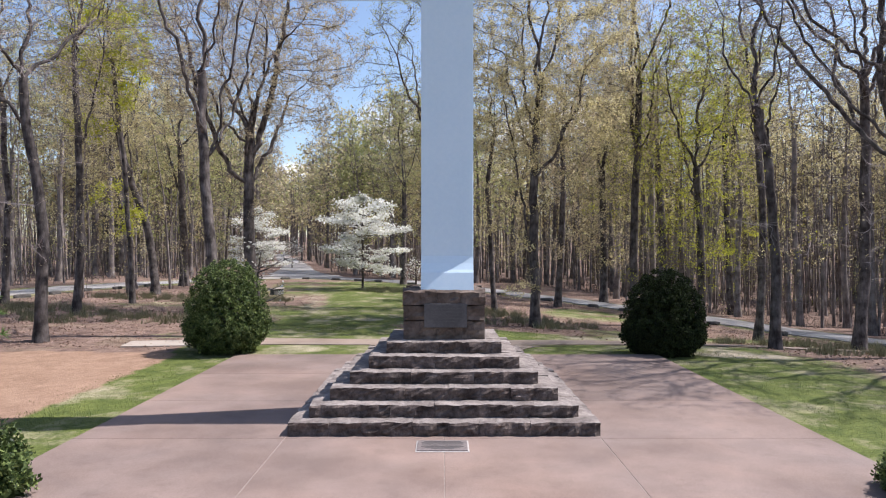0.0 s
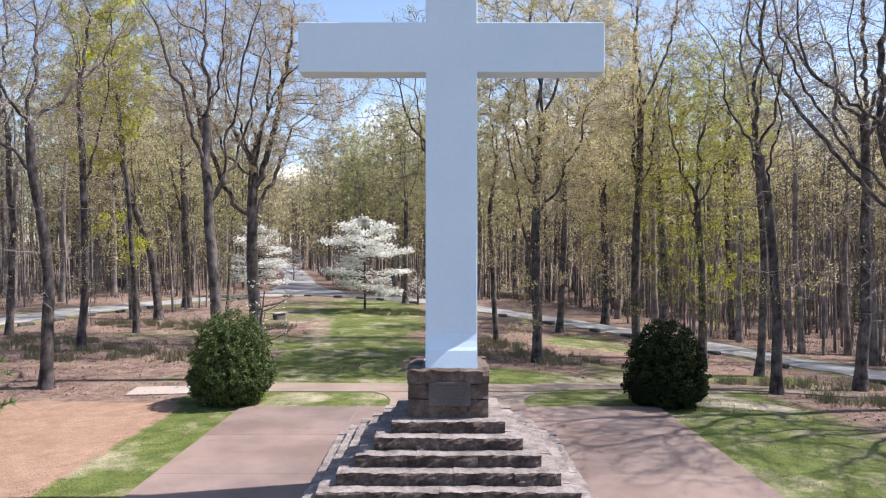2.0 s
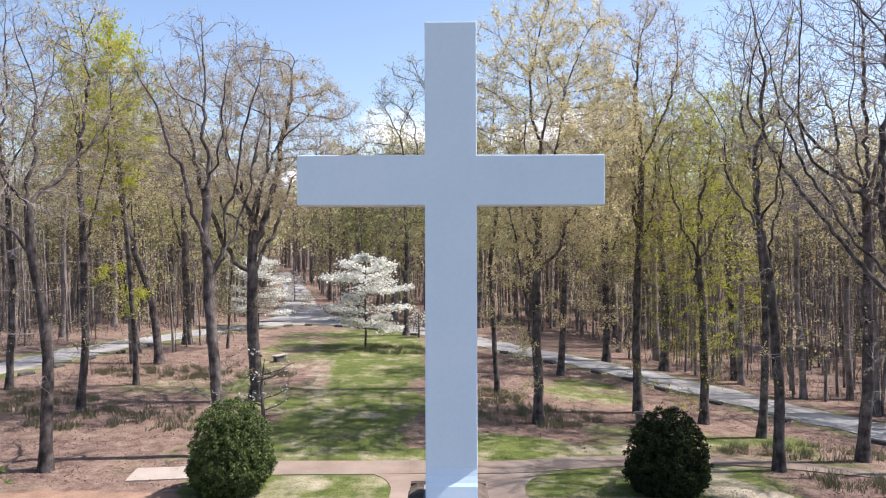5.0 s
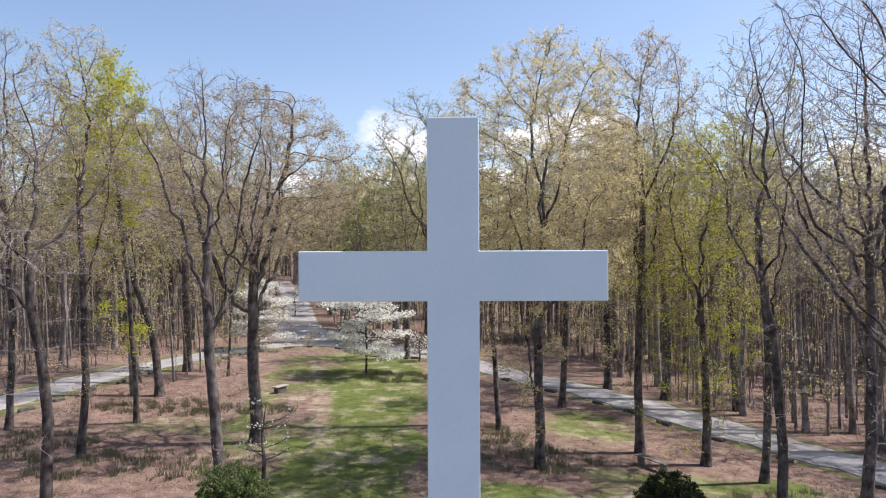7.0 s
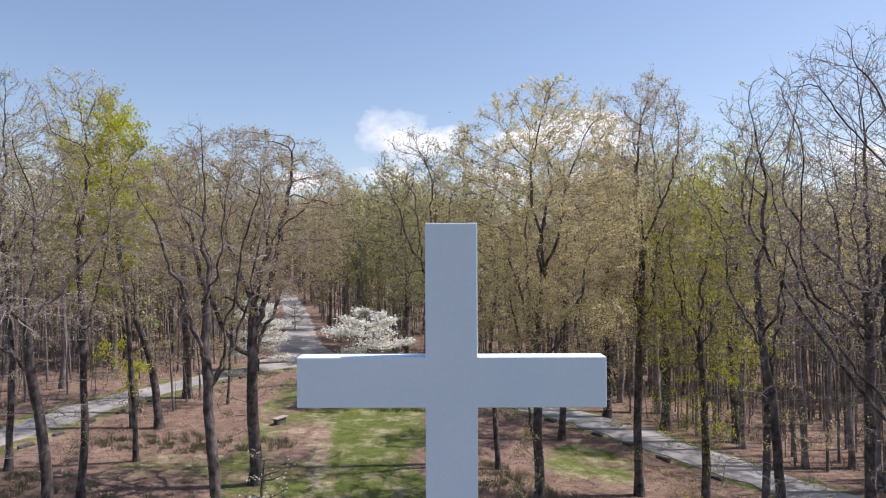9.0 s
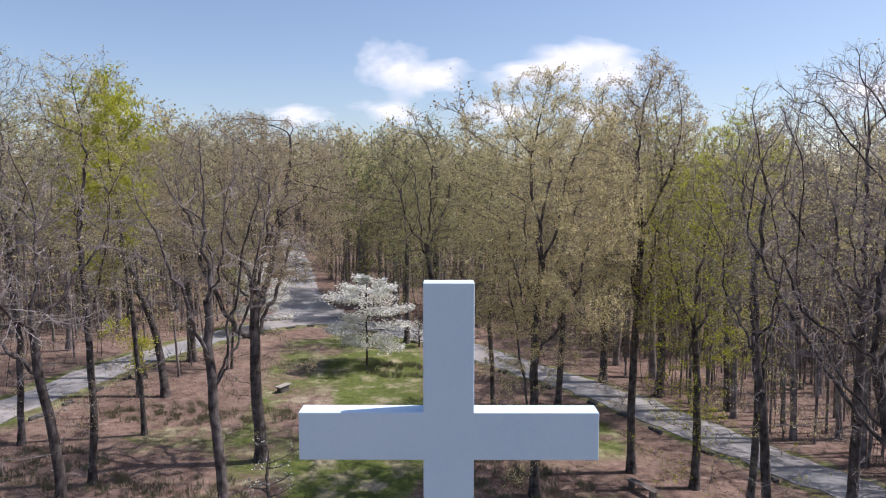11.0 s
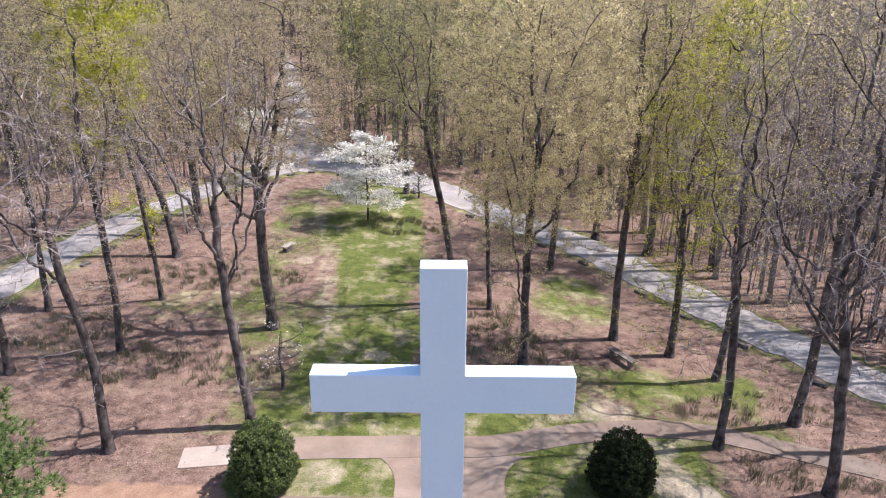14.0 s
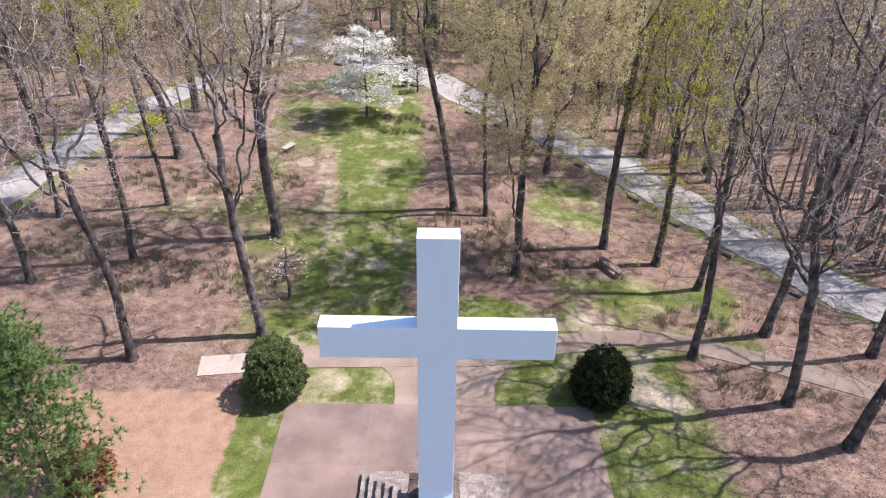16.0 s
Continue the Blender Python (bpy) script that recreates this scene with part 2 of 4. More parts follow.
def cloud_material():
    """Vapour on a far backdrop: dense in the middle, thinning to nothing in torn edges."""
    mat, t, b = shader("cloud_vapour", 1.0)
    tc = t.nodes.new("ShaderNodeTexCoord").outputs["Object"]
    gr = t.nodes.new("ShaderNodeVectorMath")
    gr.operation = "LENGTH"
    t.links.new(tc, gr.inputs[0])
    add = t.nodes.new("ShaderNodeMath")
    add.operation = "MULTIPLY_ADD"
    add.inputs[1].default_value = 1.5
    oi = t.nodes.new("ShaderNodeObjectInfo")
    n = t.nodes.new("ShaderNodeTexNoise")
    n.noise_dimensions = "4D"
    n.inputs["Scale"].default_value, n.inputs["Detail"].default_value, n.inputs["Roughness"].default_value = 1.9, 5, 0.5
    w = t.nodes.new("ShaderNodeMath")
    w.operation = "MULTIPLY"
    w.inputs[1].default_value = 40
    t.links.new(oi.outputs["Random"], w.inputs[0])
    t.links.new(w.outputs[0], n.inputs["W"])
    t.links.new(tc, n.inputs["Vector"])
    t.links.new(n.outputs["Fac"], add.inputs[0])
    neg = t.nodes.new("ShaderNodeMath")
    neg.operation = "MULTIPLY"
    neg.inputs[1].default_value = -1
    t.links.new(gr.outputs["Value"], neg.inputs[0])
    t.links.new(neg.outputs[0], add.inputs[2])
    fac = ramp(t, add.outputs[0], [(0.1, (0.0,)), (0.36, (0.4,)), (0.66, (0.97,))])
    em = t.nodes.new("ShaderNodeEmission")
    em.inputs[0].default_value, em.inputs[1].default_value = (0.97, 0.975, 1.0, 1), 0.95
    tr = t.nodes.new("ShaderNodeBsdfTransparent")
    m = t.nodes.new("ShaderNodeMixShader")
    t.links.new(fac, m.inputs[0])
    t.links.new(tr.outputs[0], m.inputs[1])
    t.links.new(em.outputs[0], m.inputs[2])
    t.links.new(m.outputs[0], t.nodes["Material Output"].inputs[0])
    return mat


M_CLOUD = cloud_material()


# ---- building helpers ----
def mesh_of(name, verts, faces, material, smooth=False):
    """A mesh from numpy arrays; faces all of one corner count."""
    verts, faces = np.asarray(verts, np.float32), np.asarray(faces, np.int32)
    me = bpy.data.meshes.new(name)
    k = faces.shape[1]
    me.vertices.add(len(verts))
    me.vertices.foreach_set("co", verts.ravel())
    me.loops.add(faces.size)
    me.loops.foreach_set("vertex_index", faces.ravel())
    me.polygons.add(len(faces))
    me.polygons.foreach_set("loop_start", np.arange(0, faces.size, k, dtype=np.int32))
    me.polygons.foreach_set("use_smooth", np.full(len(faces), smooth))
    me.update(calc_edges=True)
    me.materials.append(material)
    return me


def put(name, me, parent=None, m=None, label=""):
    ob = new(name, me)
    if parent is not None:
        ob.parent = parent
    if m is not None:
        ob.matrix_basis = m
    if label:
        ob["label"] = label
    return ob


def part(name, bm, material, parent, label="", m=None, smooth=False):
    me = bpy.data.meshes.new(name)
    for f in bm.faces:
        f.smooth = smooth
    bm.to_mesh(me)
    bm.free()
    me.materials.append(material)
    return put(name, me, parent, m, label)


def box_bm(x0, y0, z0, x1, y1, z1, bevel=0.0, seg=2):
    bm = bmesh.new()
    bmesh.ops.create_cube(bm, size=1.0, matrix=Matrix.Translation(((x0 + x1) / 2, (y0 + y1) / 2, (z0 + z1) / 2)) @ Matrix.Diagonal((x1 - x0, y1 - y0, z1 - z0, 1)))
    if bevel:
        bmesh.ops.bevel(bm, geom=bm.edges[:], offset=bevel, segments=seg, affect="EDGES", profile=0.5)
    return bm


def empty(name, x=0, y=0, z=0, rz=0):
    ob = new(name)
    ob.empty_display_size = 0.3
    ob.matrix_basis = pose(x, y, z, 0, 0, rz)
    return ob


def smooth01(v, a, b):
    s = min(max((v - a) / (b - a), 0.0), 1.0)
    return s * s * (3 - 2 * s)


def ground_z(x, y):
    """Level round the monument; the woods fall to the east and rise a little to the west."""
    s = smooth01(y, 17, 33)
    xx = min(max(x, -30.0), 30.0)
    z = s * ((-0.062 if xx > 0 else -0.02) * xx - 0.1)
    far = smooth01(y, 150, 420)
    return z * (1 - far) + far * 11.0 + 0.03 * s * math.sin(x * 0.7) * math.sin(y * 0.6)


# ---- ground ----


def near_line(x, y, pts):
    best = 1e9
    for (ax, ay), (bx, by) in zip(pts, pts[1:]):
        dx, dy = bx - ax, by - ay
        k = min(max(((x - ax) * dx + (y - ay) * dy) / (dx * dx + dy * dy), 0), 1)
        best = min(best, math.hypot(x - ax - k * dx, y - ay - k * dy))
    return best


LOOP_ROAD = [(-31, 26), (-29, 33), (-27.2, 41), (-25.6, 51), (-23, 59), (-19.5, 67), (-14, 71.5), (-6.5, 69), (-0.5, 63.5), (5, 56.5), (10.6, 50.3), (14, 45.3), (17.0, 40.0), (20.0, 35.4), (23.6, 30.3), (29.5, 24.5), (37, 18)]
FAR_ROAD = [(-14.8, 73), (-17.8, 84), (-20.9, 98), (-25.9, 120), (-33.5, 150), (-40.0, 174), (-44.5, 190), (-53, 220)]


def grass_at(x, y):
    """How much lawn there is: strips by the plaza, the long lawn, the verge of the road."""
    v = 0.0
    if y < 26:
        v = max(v, smooth01(x, -8.9, -8.0) * smooth01(-x, -30, -6.2) if x < 0 else 0)
        v = max(v, smooth01(x, 6.0, 6.4) * smooth01(-x, -14.5, -8.5) * 0.85)
        v = max(v, 0.95 if -6.5 < x < 6.6 else 0)
    mid_x = -4.3 - max(0, y - 45) * 0.16
    half = 3.6 + max(0, y - 45) * 0.1 + 1.3 * noise.noise((x * 0.06, y * 0.19, 21.0))
    if 24 < y < 72:
        v = max(v, (1 - smooth01(abs(x - mid_x), half - 2.4, half + 1.4)) * 0.86 * smooth01(y, 23, 25) * (1 - smooth01(y, 62, 70)))
        v = max(v, 0.8 * (1 - smooth01(abs(x - 3.5), 3.2, 5.0)) * (1 - smooth01(y, 27.5, 30)))
        v = max(v, 0.62 * (1 - smooth01(math.hypot((x - 8.2) / 4.8, (y - 40) / 6.6), 0.3, 1.1)))
        v = max(v, 0.47 * (1 - smooth01(math.hypot((x + 14.5) / 5.5, (y - 36.5) / 3.6), 0.6, 1.05)))
        v = max(v, 0.52 * (1 - smooth01(abs(x + 8.6 + 0.12 * (y - 30)), 2.0, 4.0)) * (1 - smooth01(y, 60, 68)))
        v *= 1 + 0.55 * noise.noise((x * 0.28, y * 0.28, 11.0))
    if x > 6:
        v = max(v, 0.62 * smooth01(y, 23, 25) * (1 - smooth01(y, 30, 34)) * (1 - smooth01(x, 14, 19)) * (1 + 0.6 * noise.noise((x * 0.35, y * 0.35, 2.0))))
    d = near_line(x, y, LOOP_ROAD)
    v = max(v, 0.56 * (1 - smooth01(d, 2.2, 4.6)))
    return v


def worn_at(x, y):
    """Bare straw-coloured ground: a track along the lawn and patches by the plaza."""
    d = near_line(x, y, [(-5.2, 25.5), (-5.6, 31), (-7.3, 39), (-8.6, 47), (-11, 58)])
    d += 1.1 * noise.noise((x * 0.5, y * 0.22, 4.0))
    v = 0.56 * (1 - smooth01(d, 0.2, 2.0))
    for a, b, r, k in ((8.9, 21.7, 1.5, 0.78), (9.9, 21.0, 1.1, 0.85), (9.4, 24.0, 1.2, 0.72), (-4.7, 21.9, 1.6, 0.66), (7.6, 27.0, 1.9, 0.72), (-9.8, 44.5, 1.4, 0.64), (5.4, 26.6, 1.3, 0.72), (-3.6, 31.5, 1.3, 0.64)):
        v = max(v, k * (1 - smooth01(math.hypot(x - a, y - b), 0.4 * r, 1.3 * r)))
    left = smooth01(-x, 8, 11) * smooth01(y, 27, 34) * (1 - smooth01(y, 64, 74))
    return max(v, 0.37 * left * (1 + 0.4 * noise.noise((x * 0.2, y * 0.3, 8.0))))


def clay_at(x, y):
    return smooth01(-x, 7.7, 8.5) * (1 - smooth01(-x, 17, 21)) * (1 - smooth01(y, 20.2, 22.2)) * smooth01(y, 2, 6)


def build_ground():
    xs = np.concatenate([np.array([-3000, -1200, -500, -250]), np.arange(-120, -40, 8), np.arange(-40, 40, 0.6), np.arange(40, 121, 8), np.array([250, 500, 1200, 3000])])
    ys = np.concatenate([np.array([-3000, -1000, -300, -100, -50, -25]), np.arange(-12, 4, 4), np.arange(4, 76, 0.6), np.arange(76, 180, 6), np.array([200, 260, 350, 500, 900, 1800, 3500])])
    nx, ny = len(xs), len(ys)
    v = np.zeros((ny, nx, 3))
    g, c, w = np.zeros((ny, nx)), np.zeros((ny, nx)), np.zeros((ny, nx))
    for j, y in enumerate(ys):
        for i, x in enumerate(xs):
            flat = smooth01(abs(x), 7, 9) if y < 24 else 1.0
            bumpy = 0.05 * noise.noise((x * 0.35, y * 0.35, 3.0)) + 0.02 * noise.noise((x * 1.1, y * 1.1, 7.0))
            v[j, i] = x, y, ground_z(x, y) + bumpy * flat * smooth01(near_line(x, y, LOOP_ROAD), 2, 4)
            g[j, i], c[j, i], w[j, i] = grass_at(x, y), clay_at(x, y), worn_at(x, y)
    idx = np.arange(nx * ny).reshape(ny, nx)
    faces = np.stack([idx[:-1, :-1], idx[:-1, 1:], idx[1:, 1:], idx[1:, :-1]], -1).reshape(-1, 4)
    me = mesh_of("ground", v.reshape(-1, 3), faces, M_GROUND, True)
    for n, val in (("grass", g), ("clay", c), ("worn", w)):
        a = me.attributes.new(n, "FLOAT", "POINT")
        a.data.foreach_set("value", val.ravel().astype(np.float32))
    tagged(put("ground", me), "woodland ground of leaf litter, lawn and red clay", "ground", kind="structure")


build_ground()


def smooth_line(pts, step=0.8):
    """Catmull-Rom through the points."""
    p = [Vector(q) for q in pts]
    p = [2 * p[0] - p[1], *p, 2 * p[-1] - p[-2]]
    out = []
    for a, b, c, d in zip(p, p[1:], p[2:], p[3:]):
        n = max(2, int((c - b).length / step))
        for k in range(n):
            t = k / n
            out.append(0.5 * (2 * b + (c - a) * t + (2 * a - 5 * b + 4 * c - d) * t * t + (3 * b - a - 3 * c + d) * t ** 3))
    return out + [p[-2]]


def ribbon(name, pts, width, lift, material, label, category, ragged=0.0, across=6, flare=0.0):
    """A paved strip that lies on the ground, with a thickness and uneven edges."""
    line = smooth_line(pts)
    verts, faces = [], []
    for i, p in enumerate(line):
        d = (line[min(i + 1, len(line) - 1)] - line[max(i - 1, 0)]).normalized()
        s = Vector((d.y, -d.x))
        w = (width if p.x > -16 or p.y > 72 else width - 1.0) * (1 + flare * math.exp(-i / 9.0))
        for k in range(across + 1):
            u = k / across * 2 - 1
            q = p + s * (u * (w / 2 + (0.9 * ragged * noise.noise((p.x * 0.9 + u * 31, p.y * 0.9, 2.0)) + 0.5 * ragged * noise.noise((p.x * 0.25 + u * 17, p.y * 0.25, 5.0))) * w * (abs(u) > 0.99)))
            verts.append((q.x, q.y, ground_z(q.x, q.y) + lift - (0.0 if abs(u) < 0.99 else lift * 0.3)))
        for u in (1, -1):
            q = Vector(verts[-1][:2]) + s * 0.02 if u == 1 else Vector(verts[-across - 2][:2]) - s * 0.02
            verts.append((q.x, q.y, ground_z(q.x, q.y) - 0.12))
    n = across + 3
    for i in range(len(line) - 1):
        a, b = i * n, (i + 1) * n
        for k in range(across):
            faces.append((a + k, b + k, b + k + 1, a + k + 1))
        faces.append((a + across, b + across, b + across + 1, a + across + 1))
        faces.append((a + across + 2, b + across + 2, b, a))
    ob = put(name, mesh_of(name, verts, [f[::-1] for f in faces], material, False))
    return tagged(ob, label, category, kind="structure")


ribbon("road", LOOP_ROAD, 4.2, 0.06, M_ROAD, "pale gravelled asphalt loop road through the woods", "road", 0.16)
ribbon("road", FAR_ROAD, 4.4, 0.05, M_ROAD, "pale straight road leading away between the trees", "road", 0.14, flare=1.4)
WALK_W = [(-21, 21.8), (-16, 22.2), (-10.5, 22.95), (-6, 23.5), (-1.3, 23.75)]
WALK_E = [(-1.3, 23.75), (2.2, 23.9), (6.2, 25.1), (10.8, 25.6), (15, 24.2), (20, 21.6), (27, 17)]
ribbon("walk", [(-7.5, 23.2), *WALK_W[3:]], 1.5, 0.035, M_WALK, "narrow tan concrete walk behind the plaza", "walk")
ribbon("walk", WALK_E, 1.45, 0.04, M_WALK, "narrow tan concrete walk curving into the trees", "walk")


def island_walk():
    """The short wide walk from the plaza to the cross walk, with rounded corners toward it."""
    pts = []
    for cx, sx, a0, a1 in ((-3.3, 1, 0, 90), (4.0, -1, 90, 0)):
        n = 8
        arc = []
        for k in range(n + 1):
            a = radians(a0 + (a1 - a0) * k / n)
            r = 1.55
            arc.append((cx + sx * r * math.cos(a), 21.25 + r * math.sin(a) * 1.3))
        pts += arc
    left = [(-1.75, 20.62)] + pts[:9]
    right = pts[9:] + [(2.45, 20.62)]
    outline = left + right
    bm = bmesh.new()
    top = [bm.verts.new((x, y, ground_z(x, y) + 0.02)) for x, y in outline]
    bm.faces.new(top[::-1])
    bmesh.ops.triangulate(bm, faces=bm.faces[:])
    ret = bmesh.ops.extrude_face_region(bm, geom=bm.faces[:])
    bmesh.ops.translate(bm, verts=[e for e in ret["geom"] if isinstance(e, bmesh.types.BMVert)], vec=(0, 0, -0.12))
    bmesh.ops.recalc_face_normals(bm, faces=bm.faces[:])
    ob = part("walk", bm, M_WALK, None)
    tagged(ob, "short wide tan concrete walk leaving the plaza", "walk", kind="structure")


island_walk()
ribbon("walk", [(-10.5, 22.75), (-9, 22.95), (-7.5, 23.2)], 1.3, 0.05, M_PALE, "pale new concrete panel of the walk", "walk")


def plaza():
    """Concrete panels parted by sunk joints."""
    root = tagged(empty("pavement"), "pink exposed-aggregate concrete plaza round the monument", "pavement", kind="structure")
    xs = [-6.2, -2.65, 0.02, 2.65, 6.45]
    ys = [-6.0, -1.0, 3.8, 7.6, 11.45, 14.3, 17.4, 20.6]
    part("bed", box_bm(xs[0], ys[0], -0.1, xs[-1], ys[-1], 0.026), M_JOINT, root, "worn grey joint filler")
    for x0, x1 in zip(xs, xs[1:]):
        for y0, y1 in zip(ys, ys[1:]):
            part("panel", box_bm(x0 + 0.004, y0 + 0.004, 0.005, x1 - 0.004, y1 - 0.004, 0.03 + random.uniform(0, 0.003), 0.006, 1), M_PLAZA, root)


plaza()


# ---- the monument ----
CX, CY = 0.08, 14.26


def rough_stone(name, x0, x1, y0, y1, z0, z1, parent, material, face, rng, m=None, wash=0.0):
    """One rock-faced block: its outward side (face: which of -y +y -x +x) swells and is hacked uneven."""
    bm = bmesh.new()
    n_l, n_h = max(3, int(max(x1 - x0, y1 - y0) / 0.1)), 4
    nx, ny = (n_l, 2) if (x1 - x0) > (y1 - y0) else (2, n_l)
    vert = {}
    for i in range(nx + 1):
        for j in range(ny + 1):
            for k in range(n_h + 1):
                if 0 < i < nx and 0 < j < ny and 0 < k < n_h:
                    continue
                vert[i, j, k] = bm.verts.new((x0 + (x1 - x0) * i / nx, y0 + (y1 - y0) * j / ny, z0 + (z1 - z0) * k / n_h))
    for i in range(nx):
        for k in range(n_h):
            for j in (0, ny):
                bm.faces.new([vert[i, j, k], vert[i + 1, j, k], vert[i + 1, j, k + 1], vert[i, j, k + 1]])
    for j in range(ny):
        for k in range(n_h):
            for i in (0, nx):
                bm.faces.new([vert[i, j, k], vert[i, j + 1, k], vert[i, j + 1, k + 1], vert[i, j, k + 1]])
    for i in range(nx):
        for j in range(ny):
            for k in (0, n_h):
                bm.faces.new([vert[i, j, k], vert[i + 1, j, k], vert[i + 1, j + 1, k], vert[i, j + 1, k]])
    bmesh.ops.recalc_face_normals(bm, faces=bm.faces[:])
    off = rng.uniform(0, 90)
    out = {"-y": Vector((0, -1, 0)), "+y": Vector((0, 1, 0)), "-x": Vector((-1, 0, 0)), "+x": Vector((1, 0, 0))}[face]
    for (i, j, k), v in vert.items():
        p = v.co.copy()
        on_face = (face == "-y" and j == 0) or (face == "+y" and j == ny) or (face == "-x" and i == 0) or (face == "+x" and i == nx)
        end = i in (0, nx) if nx > ny else j in (0, ny)
        a = noise.noise(p * 5.5 + Vector((off, 0, 0)))
        if on_face:
            b = noise.noise(p * 13 + Vector((0, 0, off)))
            v.co += (1.0 if out.y else 0.55) * out * ((0.016 if 0 < k < n_h else (0.008 if k else 0.012)) + 0.062 * a + 0.042 * b - (0.006 if end else 0))
            v.co.z += 0.02 * b * (0 < k < n_h)
        if k == n_h:
            v.co.z += 0.014 * noise.noise(p * 7 + Vector((0, off, 0))) - ((0.01 + 0.03 * abs(noise.noise(p * 9 + Vector((off, off, 0))))) if on_face else 0)
            v.co.z -= wash * rng.uniform(0.6, 1.2) if on_face else 0
    bm.normal_update()
    # granite's sun and shade are put into colour: outward faces take the dark slot
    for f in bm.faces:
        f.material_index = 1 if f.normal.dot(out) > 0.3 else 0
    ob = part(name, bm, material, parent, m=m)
    ob.data.materials.append(M_STONE_SHADED if material is M_STONE else material)
    return ob


def courses(root, half_x, half_y, z0, z1, depth, material, rng, lo=0.45, hi=1.5, name="stone", wash=0.0):
    """A ring of blocks round the monument: front and back run through, the sides sit between."""
    for face in ("-y", "+y", "-x", "+x"):
        run = half_x if face[1] == "y" else half_y - depth
        cuts = [-run]
        while cuts[-1] < run - lo:
            cuts.append(cuts[-1] + rng.uniform(lo, hi) * (1.0 if face[1] == "y" else 1.5))
        cuts[-1] = run
        if len(cuts) > 2 and cuts[-1] - cuts[-2] < 0.3:
            cuts.pop(-2)
        for a, b in zip(cuts, cuts[1:]):
            a, b = a + 0.002, b - 0.002
            if face == "-y":
                box = (CX - 0.06 + a, CX - 0.06 + b, CY - half_y, CY - half_y + depth)
            elif face == "+y":
                box = (CX - 0.06 + a, CX - 0.06 + b, CY + half_y - depth, CY + half_y)
            elif face == "-x":
                box = (CX - 0.06 - half_x, CX - 0.06 - half_x + depth, CY + a, CY + b)
            else:
                box = (CX - 0.06 + half_x - depth, CX - 0.06 + half_x, CY + a, CY + b)
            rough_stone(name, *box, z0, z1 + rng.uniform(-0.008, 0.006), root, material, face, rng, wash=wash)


def monument_steps():
    rng = random.Random(4)
    root = tagged(empty("stone_steps", CX, CY), "stepped pyramid of rock-faced grey granite blocks under a cross", "steps")
    root.matrix_basis = Matrix()
    tops = (0.27, 0.5, 0.735, 0.965, 1.2, 1.43)
    z = 0.03
    for k, top in enumerate(tops):
        half = 2.655 - 0.31 * k
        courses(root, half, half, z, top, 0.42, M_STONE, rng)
        part("core", box_bm(CX - 0.06 - half + 0.38, CY - half + 0.38, z, CX - 0.06 + half - 0.38, CY + half - 0.38, top - 0.03), M_MORTAR, root, "mortared rubble core")
        z = top
    return root


monument_steps()


def pedestal():
    rng = random.Random(9)
    root = tagged(empty("pedestal"), "square brown fieldstone pedestal with a dark slate tablet", "pedestal")
    for z0, z1 in ((1.42, 1.8), (1.803, 2.1), (2.103, 2.42)):
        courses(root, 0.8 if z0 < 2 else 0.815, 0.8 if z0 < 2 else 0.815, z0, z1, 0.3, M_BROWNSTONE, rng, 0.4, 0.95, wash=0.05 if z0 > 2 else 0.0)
    part("core", box_bm(CX - 0.58, CY - 0.52, 1.42, CX + 0.46, CY + 0.52, 2.395), M_MORTAR, root, "mortared core")
    tab = part("tablet", box_bm(CX - 0.45, CY - 0.87, 1.66, CX + 0.39, CY - 0.79, 2.13, 0.012), M_TABLET, root, "blue-grey slate tablet")
    for k in range(5):
        w = (0.3, 0.34, 0.26, 0.33, 0.2)[k]
        part("inscription_bar", box_bm(CX - 0.03 - w, CY - 0.874, 2.02 - k * 0.062, CX - 0.03 + w, CY - 0.869, 2.038 - k * 0.062), M_BAR, tab)


pedestal()


def cross():
    """A white masonry cross: upright, two arms let into it, a foot that flares forward and back."""
    root = tagged(empty("memorial_cross"), "tall plain white painted masonry cross", "cross")
    f, b = 13.75, 14.27
    l, r = CX - 0.52, CX + 0.53
    outline = [(l, 2.3), (r, 2.3), (r, 8.37), (3.2, 8.37), (3.2, 9.385), (r, 9.385), (r, 12.085), (l, 12.085), (l, 9.385), (-3.03, 9.385), (-3.03, 8.37), (l, 8.37)]
    bm = bmesh.new()
    front, back = [[bm.verts.new((x, y, z)) for x, z in outline] for y in (f, b)]
    bm.faces.new(front), bm.faces.new(back[::-1])
    for k in range(len(outline)):
        j = (k + 1) % len(outline)
        bm.faces.new([front[j], front[k], back[k], back[j]])
    bmesh.ops.recalc_face_normals(bm, faces=bm.faces[:])
    bmesh.ops.bevel(bm, geom=bm.edges[:], offset=0.018, segments=2, affect="EDGES", profile=0.5)
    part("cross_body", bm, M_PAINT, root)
    for sgn, y in ((-1, f), (1, b)):
        bm = bmesh.new()
        prof = [(0.0, 3.06), (0.045, 2.92), (0.1, 2.79), (0.135, 2.73), (0.145, 2.69), (0.22, 2.385), (-0.05, 2.385), (-0.05, 3.06)]
        rings = [[bm.verts.new((x, y + sgn * d, z)) for d, z in prof] for x in (CX - 0.516, CX + 0.526)]
        n = len(prof)
        for k in range(n):
            bm.faces.new([rings[0][k], rings[1][k], rings[1][(k + 1) % n], rings[0][(k + 1) % n]])
        bm.faces.new(rings[0])
        bm.faces.new(rings[1][::-1])
        bmesh.ops.recalc_face_normals(bm, faces=bm.faces[:])
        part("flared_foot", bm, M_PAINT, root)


cross()


